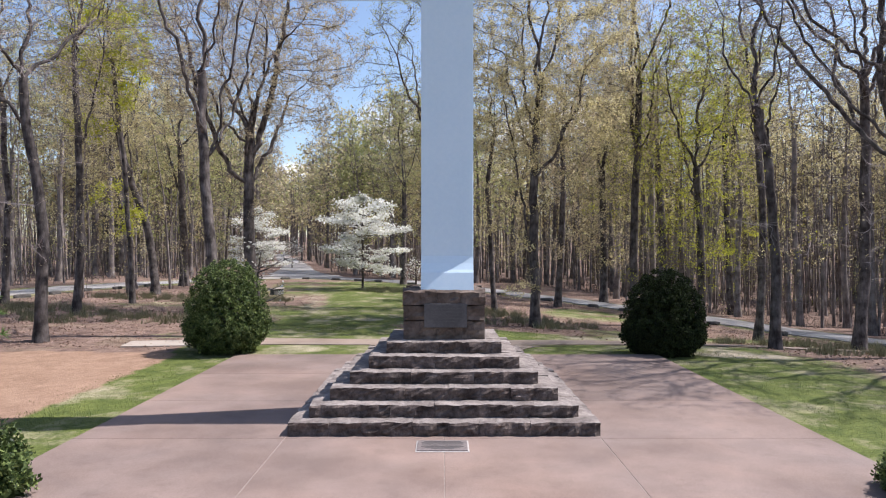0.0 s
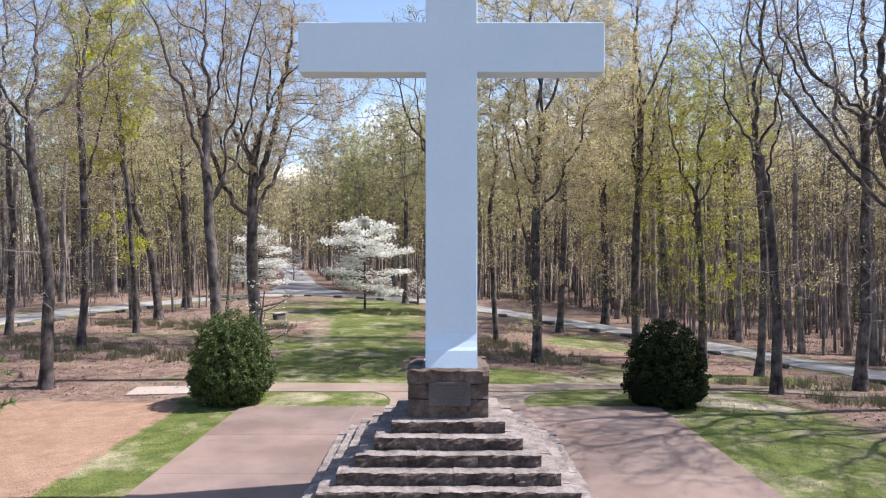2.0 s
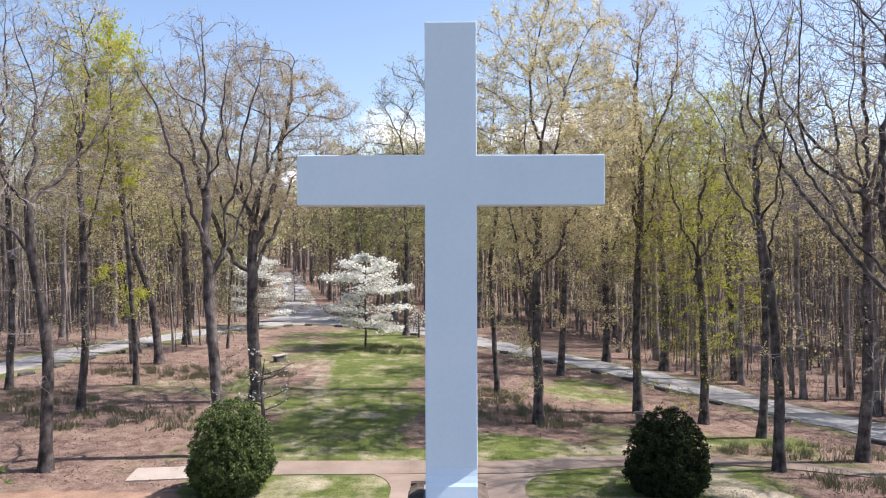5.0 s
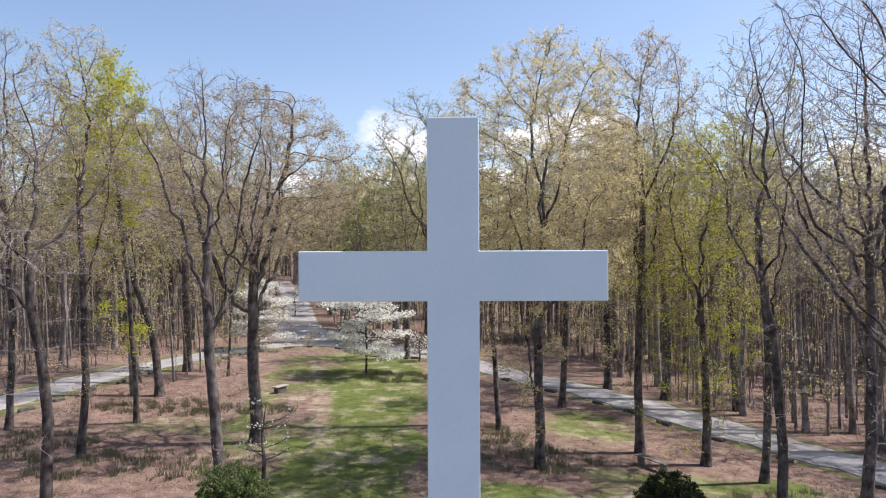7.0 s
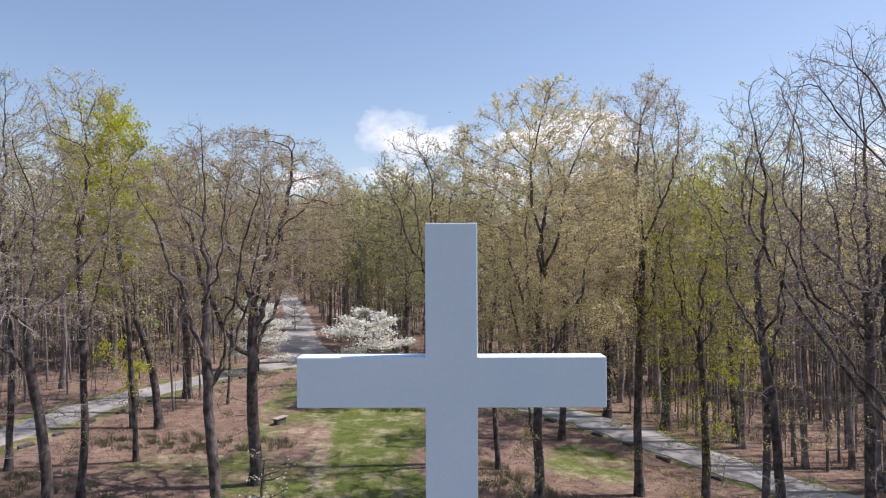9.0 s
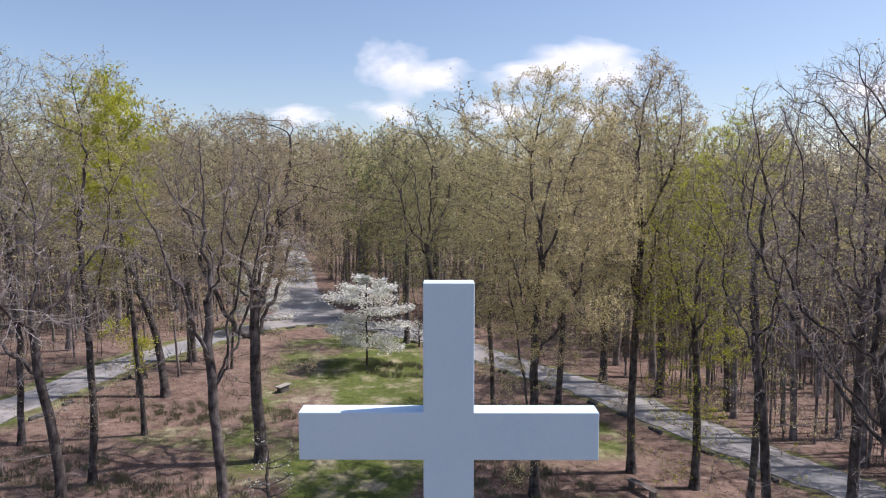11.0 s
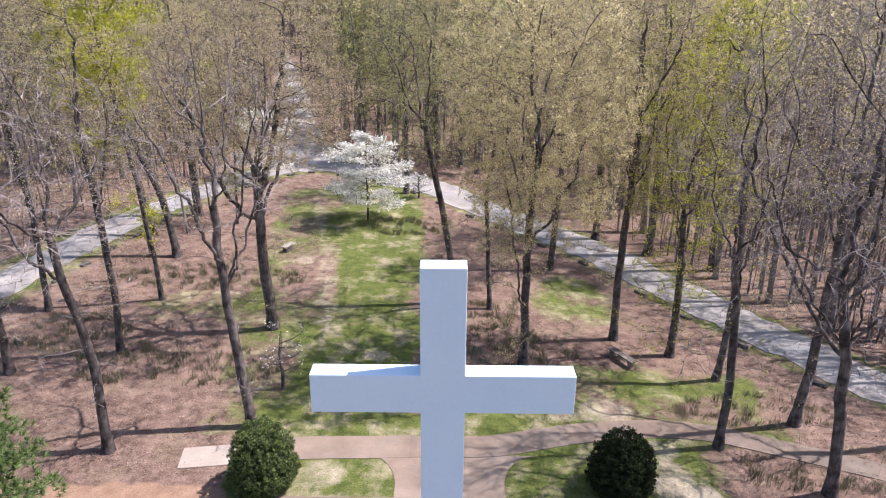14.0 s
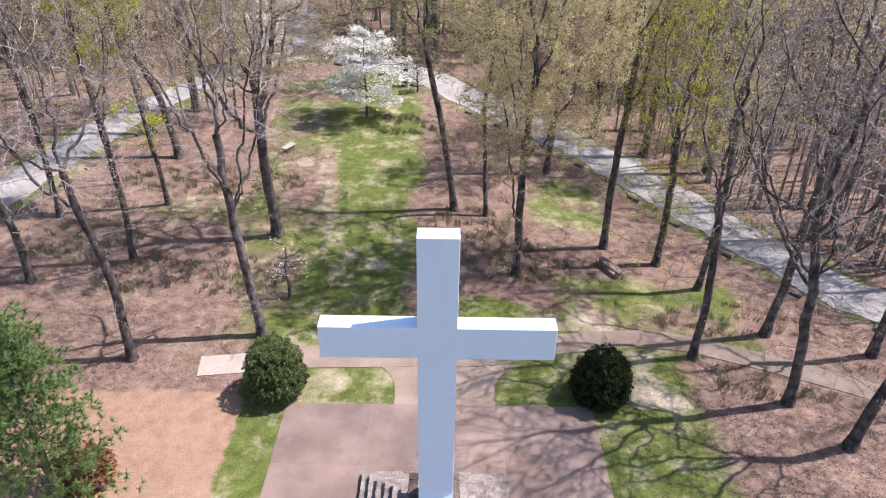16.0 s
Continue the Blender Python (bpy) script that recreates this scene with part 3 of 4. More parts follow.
def ground_plaque():
    root = tagged(empty("ground_plaque"), "weathered bronze plaque with pale border set in the concrete", "plaque")
    part("border", box_bm(-0.435, 10.67, 0.02, 0.415, 11.29, 0.042, 0.006), M_FRAME, root, "pale stone border")
    plate = part("plate", box_bm(-0.41, 10.7, 0.04, 0.39, 11.26, 0.056, 0.004), M_BRONZE, root)
    for k in range(7):
        w = (0.3, 0.34, 0.33, 0.31, 0.34, 0.28, 0.18)[k]
        part("inscription_bar", box_bm(-w - 0.01, 11.17 - k * 0.068, 0.054, w - 0.01, 11.195 - k * 0.068, 0.06), M_BAR, plate)


ground_plaque()


# ---- trees ----
def tubes(lines):
    """Tapered tubes round polylines [(points, radii, sides)] as one vertex and one triangle array."""
    V, F, n0 = [], [], 0
    for pts, rad, k in lines:
        pts = np.asarray(pts, float)
        rad = np.asarray(rad, float)
        m = len(pts)
        d = np.gradient(pts, axis=0)
        d /= np.linalg.norm(d, axis=1)[:, None] + 1e-9
        ref = np.array([1.0, 0.13, 0.0]) if abs(d[0, 2]) > 0.6 else np.array([0.0, 0.1, 1.0])
        s = np.cross(d, ref)
        s /= np.linalg.norm(s, axis=1)[:, None] + 1e-9
        u = np.cross(s, d)
        a = np.arange(k) / k * 2 * math.pi
        ring = pts[:, None] + rad[:, None, None] * (np.cos(a)[None, :, None] * s[:, None] + np.sin(a)[None, :, None] * u[:, None])
        V.append(ring.reshape(-1, 3))
        i = np.arange(m - 1)[:, None] * k
        j = np.arange(k)[None]
        j2 = (j + 1) % k
        p, q, r, t = i + j, i + j2, i + k + j2, i + k + j
        F.append(np.concatenate([np.stack([p, r, q], -1).reshape(-1, 3), np.stack([p, t, r], -1).reshape(-1, 3)]) + n0)
        n0 += m * k
    return np.concatenate(V), np.concatenate(F)


def spikes(base, tip, r):
    """Three-sided twigs from base to tip."""
    d = tip - base
    d = d / (np.linalg.norm(d, axis=1)[:, None] + 1e-9)
    ref = np.where(np.abs(d[:, 2:3]) > 0.8, np.array([[1.0, 0, 0]]), np.array([[0.0, 0, 1.0]]))
    s = np.cross(d, ref)
    s /= np.linalg.norm(s, axis=1)[:, None] + 1e-9
    u = np.cross(s, d)
    n = len(base)
    v = np.zeros((n, 4, 3))
    for k in range(3):
        a = k * 2 * math.pi / 3
        v[:, k] = base + r[:, None] * (math.cos(a) * s + math.sin(a) * u)
    v[:, 3] = tip
    o = np.arange(n)[:, None] * 4
    f = np.concatenate([o + np.array([[0, 1, 3]]), o + np.array([[1, 2, 3]]), o + np.array([[2, 0, 3]])])
    return v.reshape(-1, 3), f


def leaves(pos, size, rng, flat=0.0, fold=0.25):
    """Pointed leaves of two triangles, folded along the midrib. flat: how far they lie level."""
    n = len(pos)
    d = rng.normal(size=(n, 3))
    d[:, 2] *= 1 - flat
    d /= np.linalg.norm(d, axis=1)[:, None] + 1e-9
    w = rng.normal(size=(n, 3))
    w[:, 2] *= 1 - flat
    w -= d * (w * d).sum(1)[:, None]
    w /= np.linalg.norm(w, axis=1)[:, None] + 1e-9
    nn = np.cross(d, w)
    s = size[:, None]
    v = np.stack([pos, pos + s * (0.5 * d + 0.34 * w + fold * 0.3 * nn), pos + s * d, pos + s * (0.5 * d - 0.34 * w + fold * 0.3 * nn)], 1)
    o = np.arange(n)[:, None] * 4
    return v.reshape(-1, 3), np.concatenate([o + np.array([[0, 1, 2]]), o + np.array([[0, 2, 3]])])


def buds(pos, size, rng):
    """Young leaves seen from afar: one pointed triangle each."""
    n = len(pos)
    d = rng.normal(size=(n, 3))
    d /= np.linalg.norm(d, axis=1)[:, None] + 1e-9
    w = np.cross(d, rng.normal(size=(n, 3)))
    w /= np.linalg.norm(w, axis=1)[:, None] + 1e-9
    s = size[:, None]
    v = np.stack([pos - 0.42 * s * w, pos + 0.42 * s * w, pos + s * d], 1)
    return v.reshape(-1, 3), np.arange(n * 3).reshape(-1, 3)


def unit(v):
    return v / (np.linalg.norm(v) + 1e-9)


def crown_points(rng, H, foot, R, axis, density):
    """Where the crown has room for buds: a dome with an uneven outline and some gaps, fuller toward its skin."""
    n = int(density * 2.75 * R * R * (H - foot))
    u, a = rng.random(n) ** 0.85, rng.uniform(0, 2 * math.pi, n)
    dome = np.where(u > 0.42, np.sqrt(np.clip(1 - ((u - 0.42) / 0.58) ** 2, 0, 1)), 0.6 + 0.4 * np.sin(u / 0.42 * 1.57))
    off = rng.uniform(0, 90)
    bulge = np.array([1 + 0.38 * noise.noise((math.cos(p) * 1.5 + off, math.sin(p) * 1.5, q * 3.2)) for p, q in zip(a, u)])
    r = 1.08 * R * dome * bulge * rng.random(n) ** 0.42
    P = np.stack([axis[0] + r * np.cos(a), axis[1] + r * np.sin(a), foot + (H - foot) * u], 1)
    gap = np.array([noise.noise((p[0] * 0.72 + off, p[1] * 0.72, p[2] * 0.6)) for p in P])
    return P[gap > -0.06]


def grow(rng, H, r0, bole, lean=(0, 0), mains=3, spread=0.5, density=4.0, step=0.36, twigs=2, low=3, twig_len=0.55, twig_r=0.008, low_len=1.4, fork2=None, R=3.2, foot=0.72):
    """A broad-leaved tree: a trunk, main limbs, and boughs that grow step by step toward the free room of the crown."""
    # trunk with a flared foot and a gentle bend
    n = 12
    zz = np.linspace(0, 1, n + 1)
    bend = rng.uniform(-0.2, 0.2, 2)
    kink = np.cumsum(rng.normal(size=(n + 1, 2)) * 0.055, 0) * zz[:, None] ** 0.5
    tr = np.array([(lean[0] * z ** 1.15 + bend[0] * math.sin(z * 3.1) + kx, lean[1] * z + bend[1] * math.sin(z * 3.1) + ky, bole * z - (0.15 if z == 0 else 0)) for z, (kx, ky) in zip(zz, kink)])
    rad = 0.88 * r0 * (1 - 0.28 * zz) * (1 + 0.45 * np.exp(-zz * bole / 0.28))
    pos, par = [p for p in tr], [-1] + list(range(n))

    def limb(i, target, sag):
        """A curved limb from trunk ring i, first outward, then up."""
        p0, p2 = tr[i], np.array(target)
        p1 = p0 + (p2 - p0) * np.array([0.62, 0.62, sag])
        m = max(2, int(np.linalg.norm(p2 - p0) / step))
        last, wob = i, np.cumsum(rng.normal(size=(m, 3)) * 0.075, 0)
        for k in range(m):
            t = (k + 1) / m
            pos.append((1 - t) ** 2 * p0 + 2 * t * (1 - t) * p1 + t * t * p2 + wob[k])
            par.append(last)
            last = len(pos) - 1

    a0 = rng.uniform(0, 6.28)
    for k in range(mains):
        a = a0 + k * 2.4 + rng.uniform(-0.4, 0.4)
        out = R * (0.12 if k == 0 else min(0.95 * spread, 0.62) * rng.uniform(0.75, 1.2))
        rise = (H - bole) * (0.62 if k == 0 else rng.uniform(0.22, 0.52))
        limb(n if k < 3 else int(rng.integers(n - 4, n)), tr[n] + np.array([math.cos(a) * out, math.sin(a) * out, rise]), rng.uniform(0.25, 0.5))
    if fork2:
        i, a, L = fork2
        limb(i, tr[i] + np.array([math.cos(a) * 1.7, math.sin(a) * 1.7, L]), 0.3)
    A = [crown_points(rng, H, foot * bole, R, tr[n][:2] + np.array(lean) * 0.3, density)]
    for k in range(low):
        i, a = int(rng.integers(3, n)), rng.uniform(0, 6.28)
        A.append(tr[i] + np.array([math.cos(a), math.sin(a), rng.uniform(-0.1, 0.5)]) * low_len * rng.uniform(0.6, 1.3) + rng.normal(size=(7, 3)) * 0.45 * low_len)
    A = np.concatenate(A)
    pos, par = np.array(pos), list(par)
    kids = np.bincount(np.array(par[1:]), minlength=len(pos))
    d = np.linalg.norm(A[:, None] - pos[None], axis=2)
    near, dist = d.argmin(1), d.min(1)
    heading = np.zeros((len(pos), 3))
    for i in range(1, len(pos)):
        heading[i] = unit(pos[i] - pos[par[i]])
    kill = 1.65 * step
    for turn in range(48):
        live = dist > kill
        A, near, dist = A[live], near[live], dist[live]
        if not len(A):
            break
        way = (A - pos[near]) / dist[:, None]
        pull = np.zeros_like(pos)
        np.add.at(pull, near, way)
        g = np.unique(near)
        g = g[kids[g] < 3]
        if not len(g):
            break
        v = pull[g] / (np.linalg.norm(pull[g], axis=1)[:, None] + 1e-9)
        v = v + 0.6 * heading[g] + rng.normal(size=v.shape) * 0.17 + np.array([0, 0, 0.1])
        v /= np.linalg.norm(v, axis=1)[:, None]
        fresh = pos[g] + v * step
        kids[g] += 1
        par += list(g)
        m0 = len(pos)
        pos, heading, kids = np.concatenate([pos, fresh]), np.concatenate([heading, v]), np.concatenate([kids, np.zeros(len(g), int)])
        d = np.linalg.norm(A[:, None] - fresh[None], axis=2)
        better = d.min(1) < dist
        near, dist = np.where(better, m0 + d.argmin(1), near), np.where(better, d.min(1), dist)

    # girth: what each bough carries
    N = len(pos)
    load, child = np.zeros(N), [[] for _ in range(N)]
    for i in range(N - 1, 0, -1):
        load[i] = max(load[i], 1)
        load[par[i]] += load[i]
        child[par[i]].append(i)
    tip = 0.8 * twig_r
    e = math.log(0.78 * rad[n] / tip) / math.log(max(load[n], 2))
    girth = tip * np.maximum(load, 1) ** e
    thick, thin = [(tr, rad, 10)], []
    starts = [(c, i) for i in range(n + 1) for c in child[i] if c > n]
    while starts:
        c, p = starts.pop()
        run = [p, c]
        while child[run[-1]]:
            ks = sorted(child[run[-1]], key=lambda q: -load[q])
            starts += [(q, run[-1]) for q in ks[1:]]
            run.append(ks[0])
        g = girth[run].copy()
        g[0] = min(girth[p], g[1] * 1.15)
        big = g[1] > 0.028
        (thick if big else thin).append((pos[run], g, 7 if g[1] > 0.07 else (5 if big else 3)))
    ends = np.nonzero((girth < 2.6 * twig_r) & (np.arange(N) > n))[0]
    ends = np.repeat(ends, twigs)
    base = pos[ends] - heading[ends] * (step * rng.random(len(ends)))[:, None]
    dd = heading[ends] * 0.8 + rng.normal(size=(len(ends), 3)) * 0.6 + np.array([0, 0, 0.2])
    dd /= np.linalg.norm(dd, axis=1)[:, None]
    return thick, thin, base, base + dd * (twig_len * rng.uniform(0.45, 1.2, len(ends)))[:, None], rng.uniform(0.6, 1.1, len(ends)) * twig_r


def tree_meshes(seed, leaf="olive", leaf_n=1.0, leaf_s=0.13, bark=M_BARK, twig=M_TWIG, **kw):
    rng = np.random.default_rng(seed)
    thick, thin, tb, tt, tr = grow(rng, **kw)
    out = [("trunk", mesh_of("trunk", *tubes(thick), bark, True))]
    v, f = tubes(thin)
    v2, f2 = spikes(tb, tt, tr)
    out.append(("bare_crown", mesh_of("bare_crown", np.concatenate([v, v2]), np.concatenate([f, f2 + len(v)]), twig)))
    n = int(len(tb) * leaf_n)
    if n:
        # buds and young leaves stand in threes
        i = np.repeat(rng.integers(0, len(tb), max(n // 3, 1)), 3)
        n = len(i)
        k = np.repeat(rng.uniform(0.4, 1.05, n // 3), 3)[:, None]
        pos = tb[i] * (1 - k) + tt[i] * k + rng.normal(size=(n, 3)) * leaf_s * 1.2
        out.append(("foliage", mesh_of("foliage", *buds(pos, leaf_s * rng.uniform(0.6, 1.4, n), rng), M_LEAF[leaf])))
    return out


def plant(name, meshes, x, y, label, category="tree", group="", rz=0.0, scale=1.0, sink=0.0):
    root = tagged(empty(name), label, category, group)
    root.matrix_basis = pose(x, y, ground_z(x, y) - sink, 0, 0, rz) @ Matrix.Scale(scale, 4)
    for n, me in meshes:
        put(n, me, root)
    return root


# x, y, height, trunk radius, bole, lean, main limbs, spread, leaf, leaf density, crown half width, note, second stem
NEAR_TREES = [
    (-13.6, 23.15, 15.6, 0.23, 9.0, (-1.0, 0.3), 4, 0.75, "tan", 0.12, 4.2, "nearly bare grey oak leaning over the clay bank", None),
    (-16.6, 31.0, 20.0, 0.2, 11.0, (-0.2, 0.2), 4, 0.45, "olive", 0.9, 3.0, "slender oak with grey bark and pale buds", None),
    (-8.2, 25.0, 16.3, 0.25, 9.8, (-0.8, 0.3), 5, 0.75, "tan", 0.22, 3.7, "forked oak with tan catkins behind the holly", (8, 0.2, 5.5)),
    (-9.5, 34.2, 17.6, 0.36, 9.2, (0.1, 0.2), 8, 0.88, "tan", 1.8, 5.4, "stout spreading oak with a wide crown of tan buds", (10, 0.1, 8.5)),
    (-22.0, 48.7, 18.0, 0.28, 9.5, (-2.4, 0.5), 3, 0.45, "olive", 0.6, 3, "leaning dark-barked tree beside the loop road", None),
    (-18.7, 44.6, 18.5, 0.3, 9.5, (-2.4, 0.4), 5, 0.45, "olive", 0.6, 3.2, "leaning trunk with a thin olive crown", None),
    (-17.0, 37.5, 20.0, 0.16, 14.0, (-1.2, 0.0), 5, 0.4, "lime", 3.4, 2.5, "slender tree with a narrow yellow-green crown", None),
    (-20.4, 54.0, 19.0, 0.38, 11.0, (-0.3, 0.0), 4, 0.5, "olive", 0.8, 3.5, "thick straight oak at the road's edge", None),
    (-22.8, 35.6, 21.0, 0.2, 11.0, (-0.4, 0.0), 4, 0.4, "olive", 0.4, 3, "slim grey tree at the bend of the road", None),
    (-16.6, 52.0, 13.0, 0.12, 7.0, (0.3, 0.0), 3, 0.35, "green", 0.7, 2, "thin young tree beside the lawn", None),
    (-21.0, 28.8, 16.0, 0.24, 7.0, (-0.6, 0.0), 4, 0.5, "olive", 0.3, 3.2, "grey nearly bare tree at the edge of the clay", None),
    (0.85, 38.2, 18.5, 0.25, 11.0, (-1.5, 0.2), 4, 0.5, "green", 0.8, 3.6, "straight dark trunk behind the cross", None),
    (2.85, 37.6, 17.0, 0.17, 10.0, (0.1, 0.2), 3, 0.4, "olive", 1.0, 2.4, "slender trunk with olive young leaves", None),
    (4.2, 31.1, 19.7, 0.26, 10.0, (0.1, 0.2), 6, 0.46, "olive", 2.2, 4.4, "oak with a full crown of olive young leaves", (4, 2.9, 8.0)),
    (7.5, 44.8, 18.5, 0.25, 11.0, (0.5, 0.2), 4, 0.4, "tan", 1.1, 3, "straight oak beside the road with tan buds", None),
    (12.2, 52.0, 20.0, 0.33, 10.0, (0.1, 0.0), 4, 0.4, "olive", 1.0, 3.6, "thick trunk beyond the road on leaf litter", None),
    (9.7, 34.6, 21.3, 0.25, 12.5, (0.1, 0.2), 6, 0.4, "tan", 1.6, 3.0, "tall straight oak with a high tan crown", None),
    (15.6, 49.0, 20.0, 0.36, 10.5, (0.2, 0.0), 4, 0.45, "lime", 0.7, 3.6, "broad dark trunk with lime young leaves beyond the road", None),
    (12.4, 33.0, 16.2, 0.25, 8.0, (-0.1, 0.2), 4, 0.5, "lime", 0.9, 3.1, "dark trunk with tiers of lime leaves near the bench", None),
    (11.8, 24.3, 18.0, 0.22, 8.5, (-0.4, 0.2), 4, 0.42, "lime", 0.3, 3.0, "slim oak beside the walk with sparse lime leaves", None),
    (14.1, 30.7, 18.5, 0.21, 11.5, (0.2, 0.2), 4, 0.4, "olive", 0.6, 2.6, "slim grey trunk near the road bend", None),
    (16.1, 26.5, 20.0, 0.26, 10.5, (0.1, 0.2), 6, 0.55, "olive", 0.15, 4.8, "dark bare tree with wide curved limbs", None),
    (14.9, 21.2, 18.5, 0.26, 8.8, (-1.3, 0.0), 9, 0.85, "tan", 0.2, 4.7, "bare dark tree beside the walk, limbs spread wide", None),
    (16.2, 18.7, 19.5, 0.26, 8.0, (0.6, 0.4), 6, 0.5, "tan", 0.2, 4.8, "bare dark tree leaning over the lawn's edge", None),
    (-3.6, 62.0, 18.0, 0.3, 9.0, (0.2, 0.0), 4, 0.5, "green", 0.5, 3.2, "tall tree with fresh green leaves by the far lawn", None),
    (-1.0, 75.0, 20.0, 0.35, 10.0, (0.0, 0.0), 4, 0.4, "olive", 1.0, 3.5, "tall straight tree beyond the road", None),
    (19.6, 46.5, 20.0, 0.25, 15.5, (0.0, 0.0), 5, 0.5, "lime", 2.6, 3.3, "tall tree with a bright yellow-green crown beyond the road", None),
    (20.6, 25.0, 19.0, 0.26, 10.0, (0.3, 0.2), 4, 0.5, "olive", 0.2, 3.2, "bare dark tree beside the road", None),
]


def near_trees():
    for i, (x, y, H, r, bole, lean, mains, spread, leaf, dens, R, label, fork) in enumerate(NEAR_TREES):
        small = (0.1 if x < 0 else 0.065) if leaf == "lime" else (0.062 if y < 40 else 0.095)
        low = (9 if x > 0 else 2) if leaf == "lime" else 8
        fine = y < 36
        bare = dens < 0.31
        ms = tree_meshes(100 + i, leaf, dens * (2.5 if bare else (6.2 if fine else 7.0)) + 0.1, small, twig=M_TWIG_PALE if bare else M_TWIG, H=H, r0=r, bole=bole, lean=lean, mains=mains, spread=spread, density=(14.0 if mains > 8 else 9.0) if fine else 5.0, step=0.3 if fine else 0.4, twigs=2 if bare else (3 if fine else 4), low=low, low_len=1.8 if leaf == "lime" else 1.35, fork2=fork, twig_len=0.55 if fine else 0.75, twig_r=0.0085 if fine else 0.011, R=R, foot=1.0 if mains > 7 and x < 0 else (0.92 if bare else 0.76))
        plant("tree", ms, x, y, label, group="woodland trees")


near_trees()


def wood_kinds():
    kinds = []
    for i, (leaf, dens, H, bole, spread) in enumerate([("olive", 0.9, 20, 11, 0.4), ("tan", 0.8, 21, 12, 0.38), ("olive", 0.45, 19, 11, 0.42), ("green", 0.9, 18, 9, 0.4), ("lime", 0.8, 17, 8, 0.42), ("olive", 0.4, 22, 13, 0.35), ("olive", 1.2, 19, 10, 0.5)]):
        kinds.append((leaf, tree_meshes(500 + i, leaf, dens * 4.4, 0.115, M_BARK_GREY, H=H, r0=0.24, bole=bole, mains=3, spread=spread, density=2.6, step=0.52, twigs=4, low=1, twig_len=0.85, twig_r=0.013, R=3.0 if spread < 0.45 else 3.8)))
    return kinds


def deep_wood_kinds():
    """Plainer trees for the depth of the woods."""
    kinds = []
    for i, (leaf, dens, H, bole, spread) in enumerate([("olive", 1.0, 20, 10, 0.42), ("tan", 0.9, 21, 11, 0.4), ("tan", 0.4, 21, 12, 0.4), ("olive", 0.7, 19, 9, 0.45), ("green", 1.0, 18, 9, 0.42)]):
        kinds.append((leaf, tree_meshes(700 + i, leaf, dens * 3.0, 0.25, M_BARK_GREY, H=H, r0=0.26, bole=bole, mains=3, spread=spread, density=1.2, step=0.75, twigs=5, low=4, twig_len=1.3, twig_r=0.02, low_len=1.8, R=3.5)))
    return kinds


KINDS, DEEP_KINDS = wood_kinds(), deep_wood_kinds()
WOOD_LABEL = {"olive": "tall woodland tree with grey bark and olive buds", "tan": "tall woodland tree with tan spring buds", "green": "woodland tree in fresh green leaf", "lime": "woodland tree in bright yellow-green leaf"}


def clear_of_open(x, y):
    """True where the woods stand: off the roads, the lawns and the plaza."""
    if near_line(x, y, LOOP_ROAD) < 3.6 or near_line(x, y, FAR_ROAD) < (6.5 if y < 88 else 4.0):
        return False
    if y < 72 and near_line(x, y, [(-16, 70), (-5, 66), (4, 54), (10, 44), (16, 32), (22, 22), (14, 12), (-14, 12), (-24, 30), (-22, 55), (-16, 70)]) < 2:
        return False
    inside = abs(x + 2) < 20 - 0.14 * max(0, y - 30) and y < 71
    return not inside


def woods():
    rng = random.Random(21)
    done = []
    tries = 0
    while len(done) < 165 and tries < 9000:
        tries += 1
        y = 24 + 105 * rng.random() ** 1.15
        x = rng.uniform(-1, 1) * (0.72 * y + 12)
        if y < 50 and rng.random() < (0.5 if x < 0 else 0.3):
            continue
        if not clear_of_open(x, y) or any((x - a) ** 2 + (y - b) ** 2 < 9 for a, b in done) or any((x - t[0]) ** 2 + (y - t[1]) ** 2 < 7 for t in NEAR_TREES):
            continue
        done.append((x, y))
        leaf, ms = rng.choices(KINDS, (3, 3, 6, 1, 0.6, 6, 1.5))[0] if y < 68 else rng.choice(DEEP_KINDS)
        plant("tree", ms, x, y, WOOD_LABEL[leaf], group="woodland trees", rz=rng.uniform(0, 360), scale=rng.uniform(0.88, 1.1) if y < 50 else rng.uniform(1.0, 1.22))

    # trees added to shade the plaza, walk and road from the east; most unseen
    for k, (x, y) in enumerate(((19.8, 16.3), (26.8, 22.0), (31.5, 20.5), (29.0, 29.4), (33.0, 26.5), (23.6, 37.6), (26.2, 35.0), (21.6, 41.4), (28.0, 38.6), (24.8, 42.0), (31.0, 33.4), (19.4, 45.0), (27.6, 32.2))):
        leaf, ms = KINDS[(2, 5, 0)[k % 3]]
        plant("tree", ms, x, y, WOOD_LABEL[leaf], group="woodland trees", rz=k * 77, scale=0.9)


woods()


